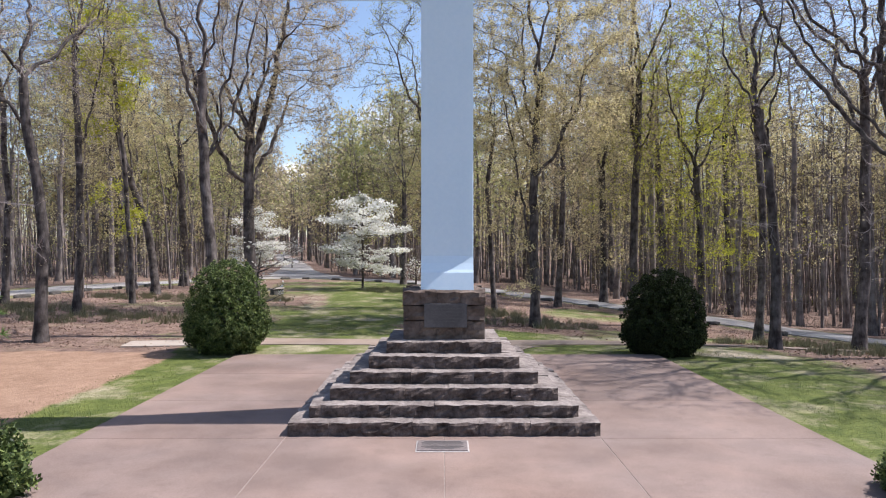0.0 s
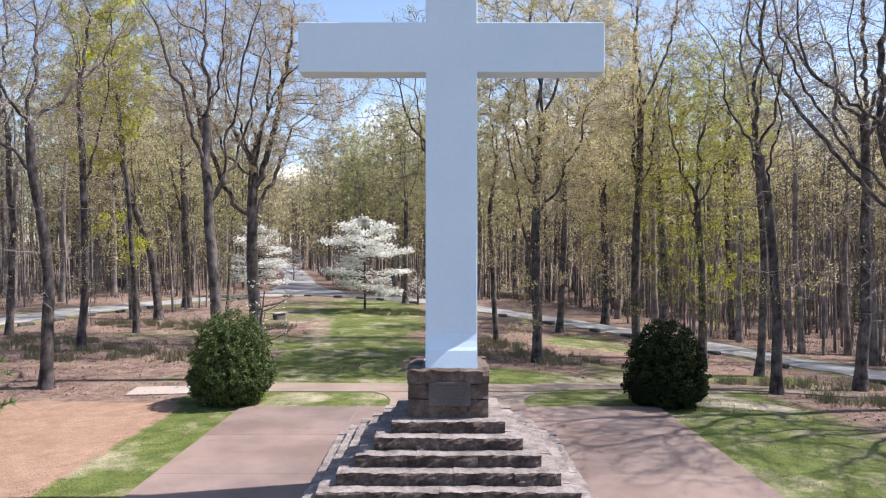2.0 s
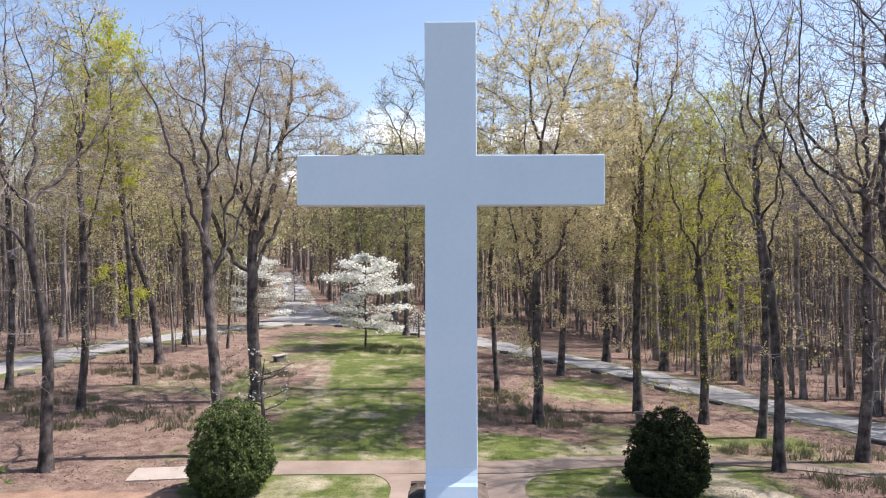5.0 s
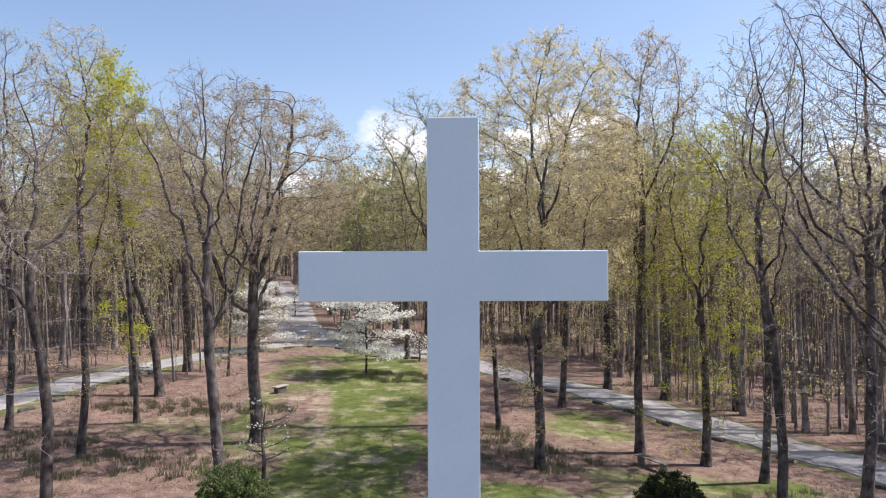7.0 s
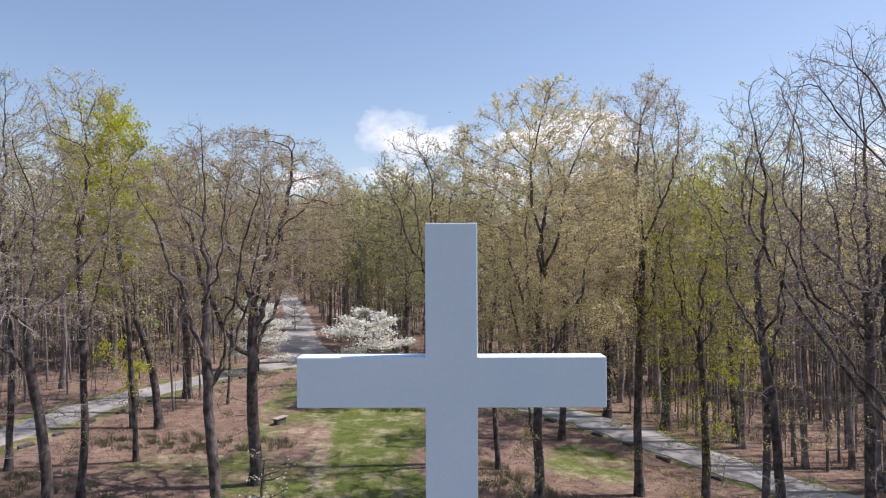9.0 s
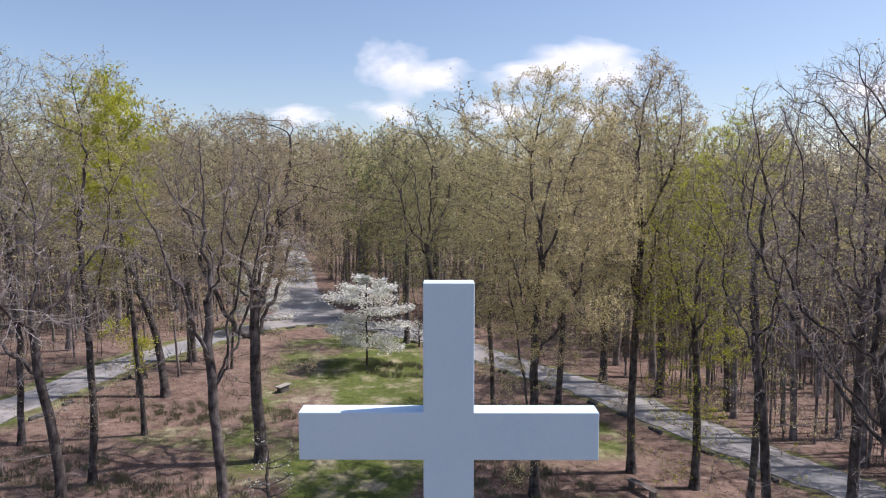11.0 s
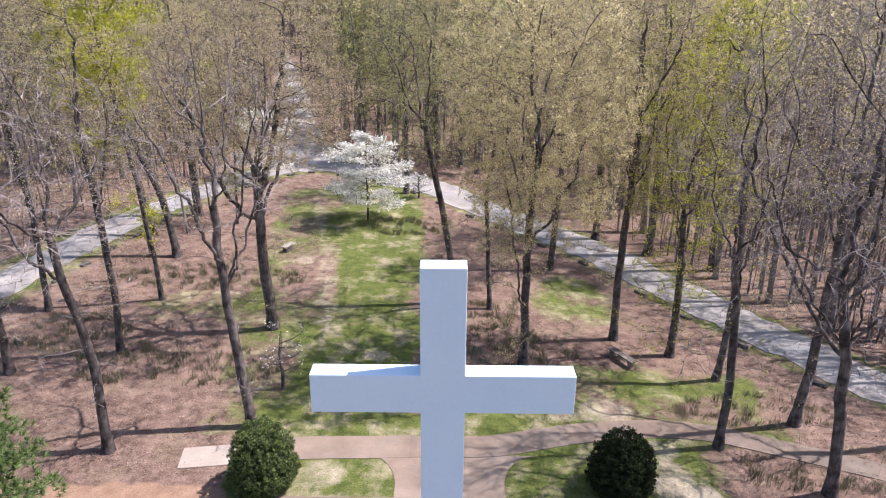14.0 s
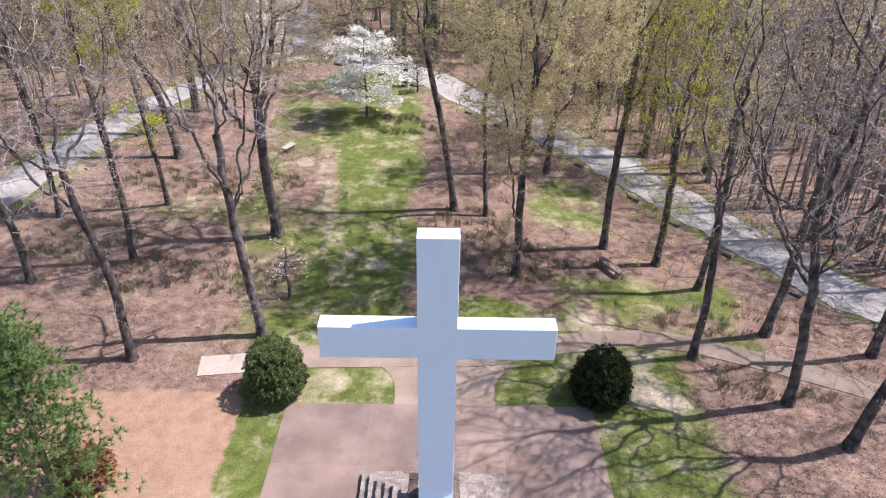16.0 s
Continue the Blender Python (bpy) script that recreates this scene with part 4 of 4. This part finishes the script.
def far_woods():
    """The woods beyond: bare stems, thin limbs and bud clusters, past counting."""
    rng = np.random.default_rng(33)
    rnd = random.Random(33)
    tub, B, T, R, LP, LS = [], [], [], [], [], []
    n = 0
    while n < 800:
        y = 75 + 240 * rnd.random() ** 1.2
        x = rnd.uniform(-1, 1) * (0.75 * y + 15)
        if n > 600:
            y = rnd.uniform(150, 300)
            x = -y * rnd.uniform(0.0, 0.34)
        if near_line(x, y, FAR_ROAD) < (4.2 if y < 150 else 2.6) or near_line(x, y, LOOP_ROAD) < 4:
            continue
        n += 1
        z, H = ground_z(x, y), rnd.uniform(20, 27) * (1.3 if n > 600 else 1.0)
        p = np.array([x, y, z])
        k = np.linspace(0, 1, 5)
        tub.append((p + np.stack([rnd.uniform(-1, 1) * k, rnd.uniform(-1, 1) * k, H * 0.8 * k - 0.2], 1), 0.28 * (1 - 0.8 * k), 4))
        m = 29
        h = rng.uniform(0.2, 0.8, m)
        b = p + np.stack([np.zeros(m), np.zeros(m), H * h], 1)
        a = rng.uniform(0, 6.28, m)
        L = H * rng.uniform(0.14, 0.32, m) * (1.15 - h)
        t = b + np.stack([np.cos(a) * L * 0.8, np.sin(a) * L * 0.8, L * rng.uniform(0.4, 0.9, m)], 1)
        B.append(b), T.append(t), R.append(rng.uniform(0.03, 0.07, m))
        b2 = b + (t - b) * rng.uniform(0.3, 1, m)[:, None]
        B.append(b2), T.append(b2 + rng.normal(size=(m, 3)) * 0.9 + np.array([0, 0, 1.0])), R.append(rng.uniform(0.02, 0.035, m))
        q = rng.integers(0, m, 110)
        LP.append(b[q] + (t - b)[q] * rng.uniform(0.45, 1.0, 110)[:, None] + rng.normal(size=(110, 3)) * np.array([0.7, 0.7, 0.3])), LS.append(rng.uniform(0.7, 1.3, 110) * (0.15 + 0.0031 * y))
    v, f = tubes(tub)
    tagged(put("far_woods_trunks", mesh_of("far_woods_trunks", v, f, M_BARK_GREY)), "distant woodland trunks standing close together", "woods", kind="stuff")
    tagged(put("far_woods_twigs", mesh_of("far_woods_twigs", *spikes(np.concatenate(B), np.concatenate(T), np.concatenate(R)), M_TWIG)), "distant grey-brown bare branches of the woods", "woods", kind="stuff")
    pos, size = np.concatenate(LP), np.concatenate(LS)
    pick = rng.random(len(pos))
    for sel, leaf in ((pick < 0.55, "olive"), ((pick >= 0.55) & (pick < 0.78), "tan"), (pick >= 0.78, "green")):
        tagged(put("far_woods_leaves", mesh_of("far_woods_leaves", *buds(pos[sel], size[sel], rng), M_LEAF[leaf])), "distant spring leaves and buds of the woods", "woods", kind="stuff")


far_woods()


def undergrowth():
    """Thin saplings and brush that fill the woods at eye level."""
    rng = np.random.default_rng(5)
    rnd = random.Random(5)
    B, T, R, LP = [], [], [], []
    n = 0
    while n < 2600:
        y = 26 + 190 * rnd.random() ** 1.2
        x = rnd.uniform(-1, 1) * (0.72 * y + 10)
        if not clear_of_open(x, y):
            continue
        n += 1
        H = rnd.uniform(0.8, 7.0)
        p = np.array([x, y, ground_z(x, y) - 0.1])
        tip = p + np.array([rnd.gauss(0, 0.14) * H, rnd.gauss(0, 0.14) * H, H])
        B.append(p[None]), T.append(tip[None]), R.append(np.array([0.012 + 0.0036 * H]))
        m = 7
        k = rng.uniform(0.3, 0.95, m)[:, None]
        b = p + (tip - p) * k
        t = b + rng.normal(size=(m, 3)) * (0.15 + 0.07 * H) + np.array([0, 0, 0.45])
        B.append(b), T.append(t), R.append(np.full(m, 0.01))
        if rnd.random() < 0.8:
            q = rng.integers(0, m, 26)
            LP.append(t[q] + rng.normal(size=(26, 3)) * 0.4)
    # slim pole-sized trees between the big ones
    poles = []
    n = 0
    while n < 1250:
        y = 34 + 125 * rnd.random() ** 1.1
        x = rnd.uniform(-1, 1) * (0.7 * y + 8)
        if n > 1100:
            y = rnd.uniform(27, 75)
            x = rnd.uniform(14, 0.7 * y + 10)
        if not clear_of_open(x, y):
            continue
        n += 1
        H = rnd.uniform(6.0, 17.0)
        k = np.linspace(0, 1, 5)
        bow = np.array([rnd.gauss(0, 0.07), rnd.gauss(0, 0.07)]) * H
        wob = rng.normal(size=(5, 2)) * 0.09 * k[:, None]
        line = np.array([x, y, ground_z(x, y) - 0.1]) + np.concatenate([bow * k[:, None] ** 1.6 + wob, (H * k)[:, None]], 1)
        poles.append((line, (0.02 + 0.0062 * H) * (1 - 0.85 * k), 4))
        m = 14
        q = rng.uniform(0.35, 0.98, m) * 4
        i = np.minimum(q.astype(int), 3)
        b = line[i] + (line[i + 1] - line[i]) * (q - i)[:, None]
        t = b + rng.normal(size=(m, 3)) * (0.3 + 0.045 * H) + np.array([0, 0, 0.55])
        B.append(b), T.append(t), R.append(np.full(m, 0.016))
        if rnd.random() < 0.8:
            q = rng.integers(0, m, 22)
            LP.append(t[q] + rng.normal(size=(22, 3)) * 0.3)
    tagged(put("pole_trees", mesh_of("pole_trees", *tubes(poles), M_BARK_GREY, True)), "slim grey young stems crowding the woods", "woods", kind="stuff")
    # dead weed stems and low brush
    n = 0
    while n < 1700:
        y = 26 + 60 * rnd.random()
        x = rnd.uniform(-1, 1) * (0.6 * y + 6)
        if not clear_of_open(x, y) or noise.noise((x * 0.22, y * 0.22, 3.0)) < 0.05:
            continue
        n += 1
        m = 8
        b = np.array([x, y, ground_z(x, y) - 0.05]) + rng.normal(size=(m, 3)) * np.array([0.4, 0.4, 0])
        B.append(b), T.append(b + np.stack([rng.normal(size=m) * 0.3, rng.normal(size=m) * 0.3, rng.uniform(0.15, 0.85, m)], 1)), R.append(np.full(m, 0.011))
    tagged(put("saplings", mesh_of("saplings", *spikes(np.concatenate(B), np.concatenate(T), np.concatenate(R)), M_TWIG)), "thin bare saplings and brush under the trees", "brush", kind="stuff")
    pos = np.concatenate(LP)
    tagged(put("sapling_leaves", mesh_of("sapling_leaves", *buds(pos, rng.uniform(0.06, 0.12, len(pos)), rng), M_LEAF["green"])), "sparse green leaves on the brush", "brush", kind="stuff")


undergrowth()


# ---- hollies, dogwoods, pine ----
def shrub_meshes(seed, rad, h, n, leaf_s=0.1, leaf="holly"):
    """A clipped-looking broad-leaved evergreen: a stem, inner boughs and a lumpy shell of leaves."""
    rng = np.random.default_rng(seed)
    per = 44
    m = n // per
    d = rng.normal(size=(m, 3))
    d /= np.linalg.norm(d, axis=1)[:, None]
    zc = h * 0.31
    prof = np.where(d[:, 2] > 0, 1 - 0.06 * np.abs(d[:, 2]), (1.0001 - d[:, 2] ** 2) ** -0.2)
    lump = np.array([0.5 * noise.noise((a * 2.2, b * 2.2, c * 2.2 + seed)) + 0.75 * noise.noise((a * 5.5, b * 5.5, c * 5.5 + seed)) for a, b, c in d])
    k = (0.97 + 0.11 * lump) * (1 - 0.3 * rng.random(m) ** 2.4)
    tuft = np.stack([d[:, 0] * rad * prof * k, d[:, 1] * rad * prof * k, zc + d[:, 2] * np.where(d[:, 2] > 0, h - zc, zc * 0.98) * k], 1)
    ball = rng.normal(size=(m * per, 3))
    ball *= (rng.uniform(0.55, 1.1, m * per) / np.linalg.norm(ball, axis=1))[:, None]
    pos = np.repeat(tuft, per, 0) + ball * np.repeat(rng.uniform(1.0, 2.1, m), per)[:, None] * leaf_s
    inner = rng.normal(size=(7000, 3))
    inner *= (rng.uniform(0.55, 0.8, 7000) / np.linalg.norm(inner, axis=1))[:, None]
    inner = inner * np.array([rad, rad, h * 0.6]) + np.array([0, 0, zc])
    pos = np.concatenate([pos, inner])
    size = leaf_s * rng.uniform(0.7, 1.5, len(pos))
    size[-7000:] *= 2.6
    keep = pos[:, 2] > 0.04
    pos, size = pos[keep], size[keep]
    out = [("foliage", mesh_of("foliage", *leaves(pos, size, rng), M_LEAF[leaf]))]
    lines = [([(0, 0, -0.1), (0.03, 0, h * 0.3), (0, 0.05, h * 0.75)], [0.09, 0.07, 0.02], 6)]
    for a in range(26):
        ang, z0 = rng.uniform(0, 6.28), rng.uniform(0.08, 0.6) * h
        e = np.array([math.cos(ang) * rad * 0.6, math.sin(ang) * rad * 0.6, min(z0 + rng.uniform(0.1, 0.7), h * 0.85)])
        lines.append(([(0, 0, z0), e * np.array([0.5, 0.5, 1]) - np.array([0, 0, 0.1]), e], [0.035, 0.022, 0.008], 4))
    out.append(("trunk", mesh_of("trunk", *tubes(lines), M_BARK, True)))
    return out


def dogwood_meshes(seed, H, rad, n_fl, fl=0.16, boughs=24):
    """A dogwood: short trunk, level tiers of boughs, blossom lying on them."""
    rng = np.random.default_rng(seed)
    thick, tb, tt, P = [], [], [], []
    top = np.array([0.1, 0, H * 0.9])
    thick.append(([(0, 0, -0.1), (0.05, 0, H * 0.25), (-0.05, 0.05, H * 0.55), top], [0.1, 0.085, 0.05, 0.015], 6))
    for k in range(boughs):
        z = H * (0.12 + 0.8 * (k + rng.uniform(-1.2, 2.0)) / boughs) + 0.2
        z = max(z, 0.2 * H)
        u = z / H
        L = rad * (1 - 1.5 * max(0, u - 0.6) ** 1.1) * rng.uniform(0.55, 1.15)
        a = k * 2.4 + rng.uniform(-0.4, 0.4)
        b = np.array([0.0, 0, z * 0.93])
        e = b + np.array([math.cos(a) * L, math.sin(a) * L, rng.uniform(-0.05, 0.42) * L + 0.1])
        mid = (b + e) / 2 + np.array([0, 0, -0.06 * L])
        thick.append(([b, mid, e], [0.035, 0.022, 0.007], 4))
        m = int(n_fl / boughs)
        t = rng.uniform(0.25, 1.05, m) ** 0.8
        c = b + (e - b) * t[:, None]
        perp = np.array([-math.sin(a), math.cos(a), 0])
        c = c + perp * (rng.normal(size=m) * 0.34 * L * (1.15 - 0.6 * t))[:, None] + np.stack([np.zeros(m), np.zeros(m), rng.normal(size=m) * 0.12], 1)
        P.append(c)
        q = rng.integers(0, m, min(14, m))
        tb.append(b + (e - b) * t[q][:, None]), tt.append(c[q])
    pos = np.concatenate(P)
    tb, tt = np.concatenate(tb), np.concatenate(tt)
    v, f = tubes(thick)
    v2, f2 = spikes(tb, tt, np.full(len(tb), 0.012))
    out = [("trunk", mesh_of("trunk", np.concatenate([v, v2]), np.concatenate([f, f2 + len(v)]), M_BARK))]
    out.append(("blossom", mesh_of("blossom", *leaves(pos, fl * rng.uniform(0.7, 1.4, len(pos)), rng, 0.55), M_LEAF["blossom"])))
    g = pos[rng.random(len(pos)) < 0.12] - np.array([0, 0, 0.08])
    out.append(("foliage", mesh_of("foliage", *leaves(g, np.full(len(g), 0.13), rng), M_LEAF["green"])))
    return out


def pine_meshes(seed, H, rad):
    """A young pine: whorls of boughs with dense needle tufts."""
    rng = np.random.default_rng(seed)
    lines = [([(0, 0, -0.1), (0.05, 0, H * 0.5), (0, 0, H)], [0.16, 0.1, 0.015], 7)]
    B, T = [], []
    for k in range(70):
        u = 0.1 + 0.88 * (k + rng.random()) / 70
        a = k * 2.39996
        L = rad * (1.08 - u) ** 0.7 * rng.uniform(0.7, 1.1)
        b = np.array([0, 0, H * u])
        e = b + np.array([math.cos(a) * L, math.sin(a) * L, 0.18 * L])
        lines.append(([b, (b + e) / 2 - np.array([0, 0, 0.05 * L]), e], [0.03, 0.02, 0.006], 4))
        m = 24
        t = rng.uniform(0.25, 1.0, m)
        c = b + (e - b) * t[:, None] + rng.normal(size=(m, 3)) * np.array([0.26, 0.26, 0.13])
        nd = 19
        cc = np.repeat(c, nd, 0)
        d = rng.normal(size=(len(cc), 3)) * 0.8 + (e - b) / L * 0.7 + np.array([0, 0, 0.35])
        d /= np.linalg.norm(d, axis=1)[:, None]
        B.append(cc), T.append(cc + d * rng.uniform(0.15, 0.29, len(cc))[:, None])
    B, T = np.concatenate(B), np.concatenate(T)
    return [("trunk", mesh_of("trunk", *tubes(lines), M_BARK, True)), ("foliage", mesh_of("foliage", *spikes(B, T, np.full(len(B), 0.014)), M_LEAF["pine"]))]


plant("holly_bush", shrub_meshes(1, 1.34, 2.94, 62000, 0.043), -6.71, 21.25, "dense rounded dark-green holly bush beside the plaza", "bush")
# this bush's leaves are darkened in place of the shade of the trees
plant("evergreen_bush", shrub_meshes(2, 1.3, 2.7, 48000, 0.05, "shaded_evergreen"), 6.85, 21.25, "dense egg-shaped evergreen bush beside the plaza, tree shade put into its blackish green", "bush")
LOW = shrub_meshes(3, 0.85, 1.05, 9000, 0.06)
plant("low_bush", LOW, -6.1, 8.55, "low glossy green bush at the plaza's edge", "bush", "low bushes")
plant("low_bush", LOW, 6.3, 8.8, "low glossy green bush at the plaza's edge", "bush", "low bushes", rz=120, scale=0.72)
plant("dogwood", dogwood_meshes(11, 7.9, 3.35, 11500, fl=0.17), -6.3, 53.6, "flowering dogwood with tiers of white blossom on the lawn", "tree", "flowering dogwoods")
plant("dogwood", dogwood_meshes(12, 7.4, 2.9, 8000, fl=0.17), -18.1, 66.0, "flowering dogwood white with blossom beside the road", "tree", "flowering dogwoods")
plant("dogwood", dogwood_meshes(13, 2.4, 1.2, 420, fl=0.12), -2.4, 60.5, "small flowering dogwood with scattered white blossom", "tree", "flowering dogwoods")
plant("dogwood", dogwood_meshes(14, 3.4, 1.5, 90, fl=0.13, boughs=10), -7.55, 28.0, "thin young dogwood with few white flowers", "tree", "flowering dogwoods")
plant("dogwood", dogwood_meshes(15, 4.5, 2.0, 900), -22.5, 102.0, "distant flowering dogwood beside the straight road", "tree", "flowering dogwoods")
plant("pine", pine_meshes(16, 8.2, 3.0), -13.0, 15.4, "young pine with dense bright-green needles", "tree", "young pines")
plant("pine", pine_meshes(17, 7.0, 2.8), -18.0, 20.0, "smaller young pine at the edge of the clay", "tree", "young pines")
plant("oak_bush", shrub_meshes(18, 0.95, 1.5, 1700, 0.13, "rust"), -12.6, 16.5, "low oak bush holding dry rusty leaves beside the pine", "bush")


# ---- small things ----
def bench(x, y, rz, label, L=1.7):
    root = tagged(empty("bench", x, y, ground_z(x, y), rz), label, "bench", "benches")
    for k in range(3):
        part("plank", box_bm(-L / 2, -0.22 + k * 0.15, 0.41, L / 2, -0.08 + k * 0.15, 0.455, 0.008, 1), M_WOOD, root)
    for sx in (-1, 1):
        part("support", box_bm(sx * L * 0.36 - 0.06, -0.2, -0.08, sx * L * 0.36 + 0.06, 0.2, 0.41, 0.01, 1), M_WOOD, root)


bench(9.55, 32.1, -60, "weathered backless timber bench on leaf litter", 1.9)


def stone_bench(x, y, rz, label):
    root = tagged(empty("bench", x, y, ground_z(x, y), rz), label, "bench", "benches")
    part("seat", box_bm(-0.6, -0.24, 0.38, 0.6, 0.24, 0.46, 0.02), M_PALE, root)
    part("base", box_bm(-0.45, -0.17, -0.08, 0.45, 0.17, 0.38, 0.02), M_ROCK, root, "dark stone block under the seat")


stone_bench(-11.25, 46.3, 62, "pale slab bench on a dark block beside the lawn")


def rocks():
    rng = random.Random(8)
    base = []
    for s in range(4):
        bm = bmesh.new()
        bmesh.ops.create_icosphere(bm, subdivisions=2, radius=1.0)
        for v in bm.verts:
            v.co = Vector([math.copysign(abs(c) ** 0.5, c) for c in v.co]) * (0.85 + 0.22 * noise.noise(v.co * 1.6 + Vector((s * 9, 0, 0))))
        me = bpy.data.meshes.new("edging_stone")
        bm.to_mesh(me)
        bm.free()
        me.materials.append(M_ROCK)
        base.append(me)
    line = smooth_line(LOOP_ROAD, 0.5)
    i = 4
    while i < len(line) - 4:
        d = (line[i + 1] - line[i]).normalized()
        side = Vector((d.y, -d.x))
        p = line[i] + side * (2.75 + rng.uniform(-0.15, 0.2))
        ob = put("edging_stone", rng.choice(base))
        ob.matrix_basis = pose(p.x, p.y, ground_z(p.x, p.y) + 0.08, 0, 0, math.degrees(math.atan2(d.y, d.x)) + rng.uniform(-15, 15)) @ Matrix.Diagonal((rng.uniform(0.45, 0.68), rng.uniform(0.15, 0.22), rng.uniform(0.13, 0.18), 1))
        tagged(ob, "low dark oblong stone lying along the road's edge", "stone", "edging stones")
        i += rng.randint(5, 9)


rocks()


def blades(name, spots, per, h, width, material, label, category, seed, spread=0.16):
    """Upright tufts: each blade a thin tapering spike."""
    rng = np.random.default_rng(seed)
    s = np.repeat(np.array(spots), per, 0)
    n = len(s)
    b = s + np.stack([rng.normal(size=n) * spread, rng.normal(size=n) * spread, np.zeros(n) - 0.02], 1)
    t = b + np.stack([rng.normal(size=n) * h * 0.28, rng.normal(size=n) * h * 0.28, h * rng.uniform(0.6, 1.25, n)], 1)
    tagged(put(name, mesh_of(name, *spikes(b, t, np.full(n, width)), material)), label, category, kind="stuff")


def scatter(seed, n, x0, x1, y0, y1, keep):
    rnd = random.Random(seed)
    out = []
    while len(out) < n:
        x, y = rnd.uniform(x0, x1), rnd.uniform(y0, y1)
        if keep(x, y, rnd):
            out.append((x, y, ground_z(x, y)))
    return out


def on_lawn(x, y, rnd):
    if -6.3 < x < 6.55 and y < 20.7 or (near_line(x, y, WALK_W) < 0.75 or near_line(x, y, WALK_E) < 0.8) or (abs(x - 0.3) < 2.6 and y < 23.6) or near_line(x, y, LOOP_ROAD) < 2.4:
        return False
    return grass_at(x, y) > 0.45 + 0.4 * rnd.random()


blades("grass", scatter(1, 5000, -10, 13, 8, 50, on_lawn), 6, 0.05, 0.007, M_GRASS, "short spring grass of the lawns", "grass", 2, 0.2)


def in_bed(x, y, _):
    if near_line(x, y, LOOP_ROAD) < 2.6 or near_line(x, y, WALK_E) < 1.0:
        return False
    beds = ((-13.5, 30.0, 5.5, 2.2), (-15, 41, 6, 2.2), (4.2, 32.6, 3.2, 2.4), (-3.0, 52.5, 3.4, 2.6), (14.6, 27.6, 4.0, 1.8), (14.8, 22.6, 3.2, 1.4), (2.0, 36.5, 2.5, 2.0), (18.0, 22.8, 3.0, 1.6), (-20, 33, 3, 2.5))
    return any(math.hypot((x - a) / c, (y - b) / d) < 1 for a, b, c, d in beds) and noise.noise((x * 0.9, y * 0.9, 5)) > -0.05


blades("daffodil_foliage", scatter(3, 1150, -24, 23, 20, 60, in_bed), 13, 0.36, 0.011, M_DAFF, "clumps of grey-green daffodil blades in the leaf litter", "foliage", 4, 0.1)


def fallen_leaves():
    rng = np.random.default_rng(12)

    def litter(x, y, rnd):
        if -6.3 < x < 6.55 and y < 20.7 or near_line(x, y, LOOP_ROAD) < 2.3:
            return rnd.random() < 0.004
        return clay_at(x, y) < 0.3 * rnd.random() and grass_at(x, y) < 0.5 * rnd.random() + 0.15
    pos = np.array(scatter(6, 30000, -24, 22, 14, 48, litter)) + np.array([0, 0, 0.03])
    tagged(put("fallen_leaves", mesh_of("fallen_leaves", *leaves(pos, rng.uniform(0.05, 0.1, len(pos)), rng, 0.75), M_STRAW)), "dry curled brown leaves strewn over the ground", "leaves", kind="stuff")


fallen_leaves()


# ---- clouds ----
def cloud(az, el, w, h, D=3200.0):
    """A far bank of vapour, bowed toward the viewer; one unit is its half width."""
    us = np.linspace(-1.5, 1.5, 13)
    verts = [(u, 0.25 * (u * u + v * v), v) for v in us for u in us]
    idx = np.arange(169).reshape(13, 13)
    faces = np.stack([idx[:-1, :-1], idx[:-1, 1:], idx[1:, 1:], idx[1:, :-1]], -1).reshape(-1, 4)
    ob = put("backdrop_cloud", mesh_of("backdrop_cloud", verts, faces, M_CLOUD, True))
    half = D * math.tan(radians(w / 2))
    ob.matrix_basis = pose(D * math.tan(radians(az)), D, 18 + D * math.tan(radians(el))) @ Matrix.Diagonal((half, half, D * math.tan(radians(h / 2)), 1))
    tagged(ob, "soft white cumulus cloud low over the woods", "backdrop", kind="structure")


for spec in [(-4.0, 9.8, 11.0, 8.0), (-0.5, 9.4, 11.0, 4.6), (10.5, 10.2, 17.0, 8.0), (14, 9.4, 11.0, 4.6), (6.0, 9.4, 11.0, 4.0), (-25.7, 6.5, 9.0, 3.6), (-12.2, 6.2, 8.5, 3.2), (-4.6, 6.4, 9.0, 3.6), (4.5, 6.4, 13.0, 3.4), (12, 6.4, 11.0, 3.2), (31, 8.0, 12.0, 4.4)]:
    cloud(*spec)
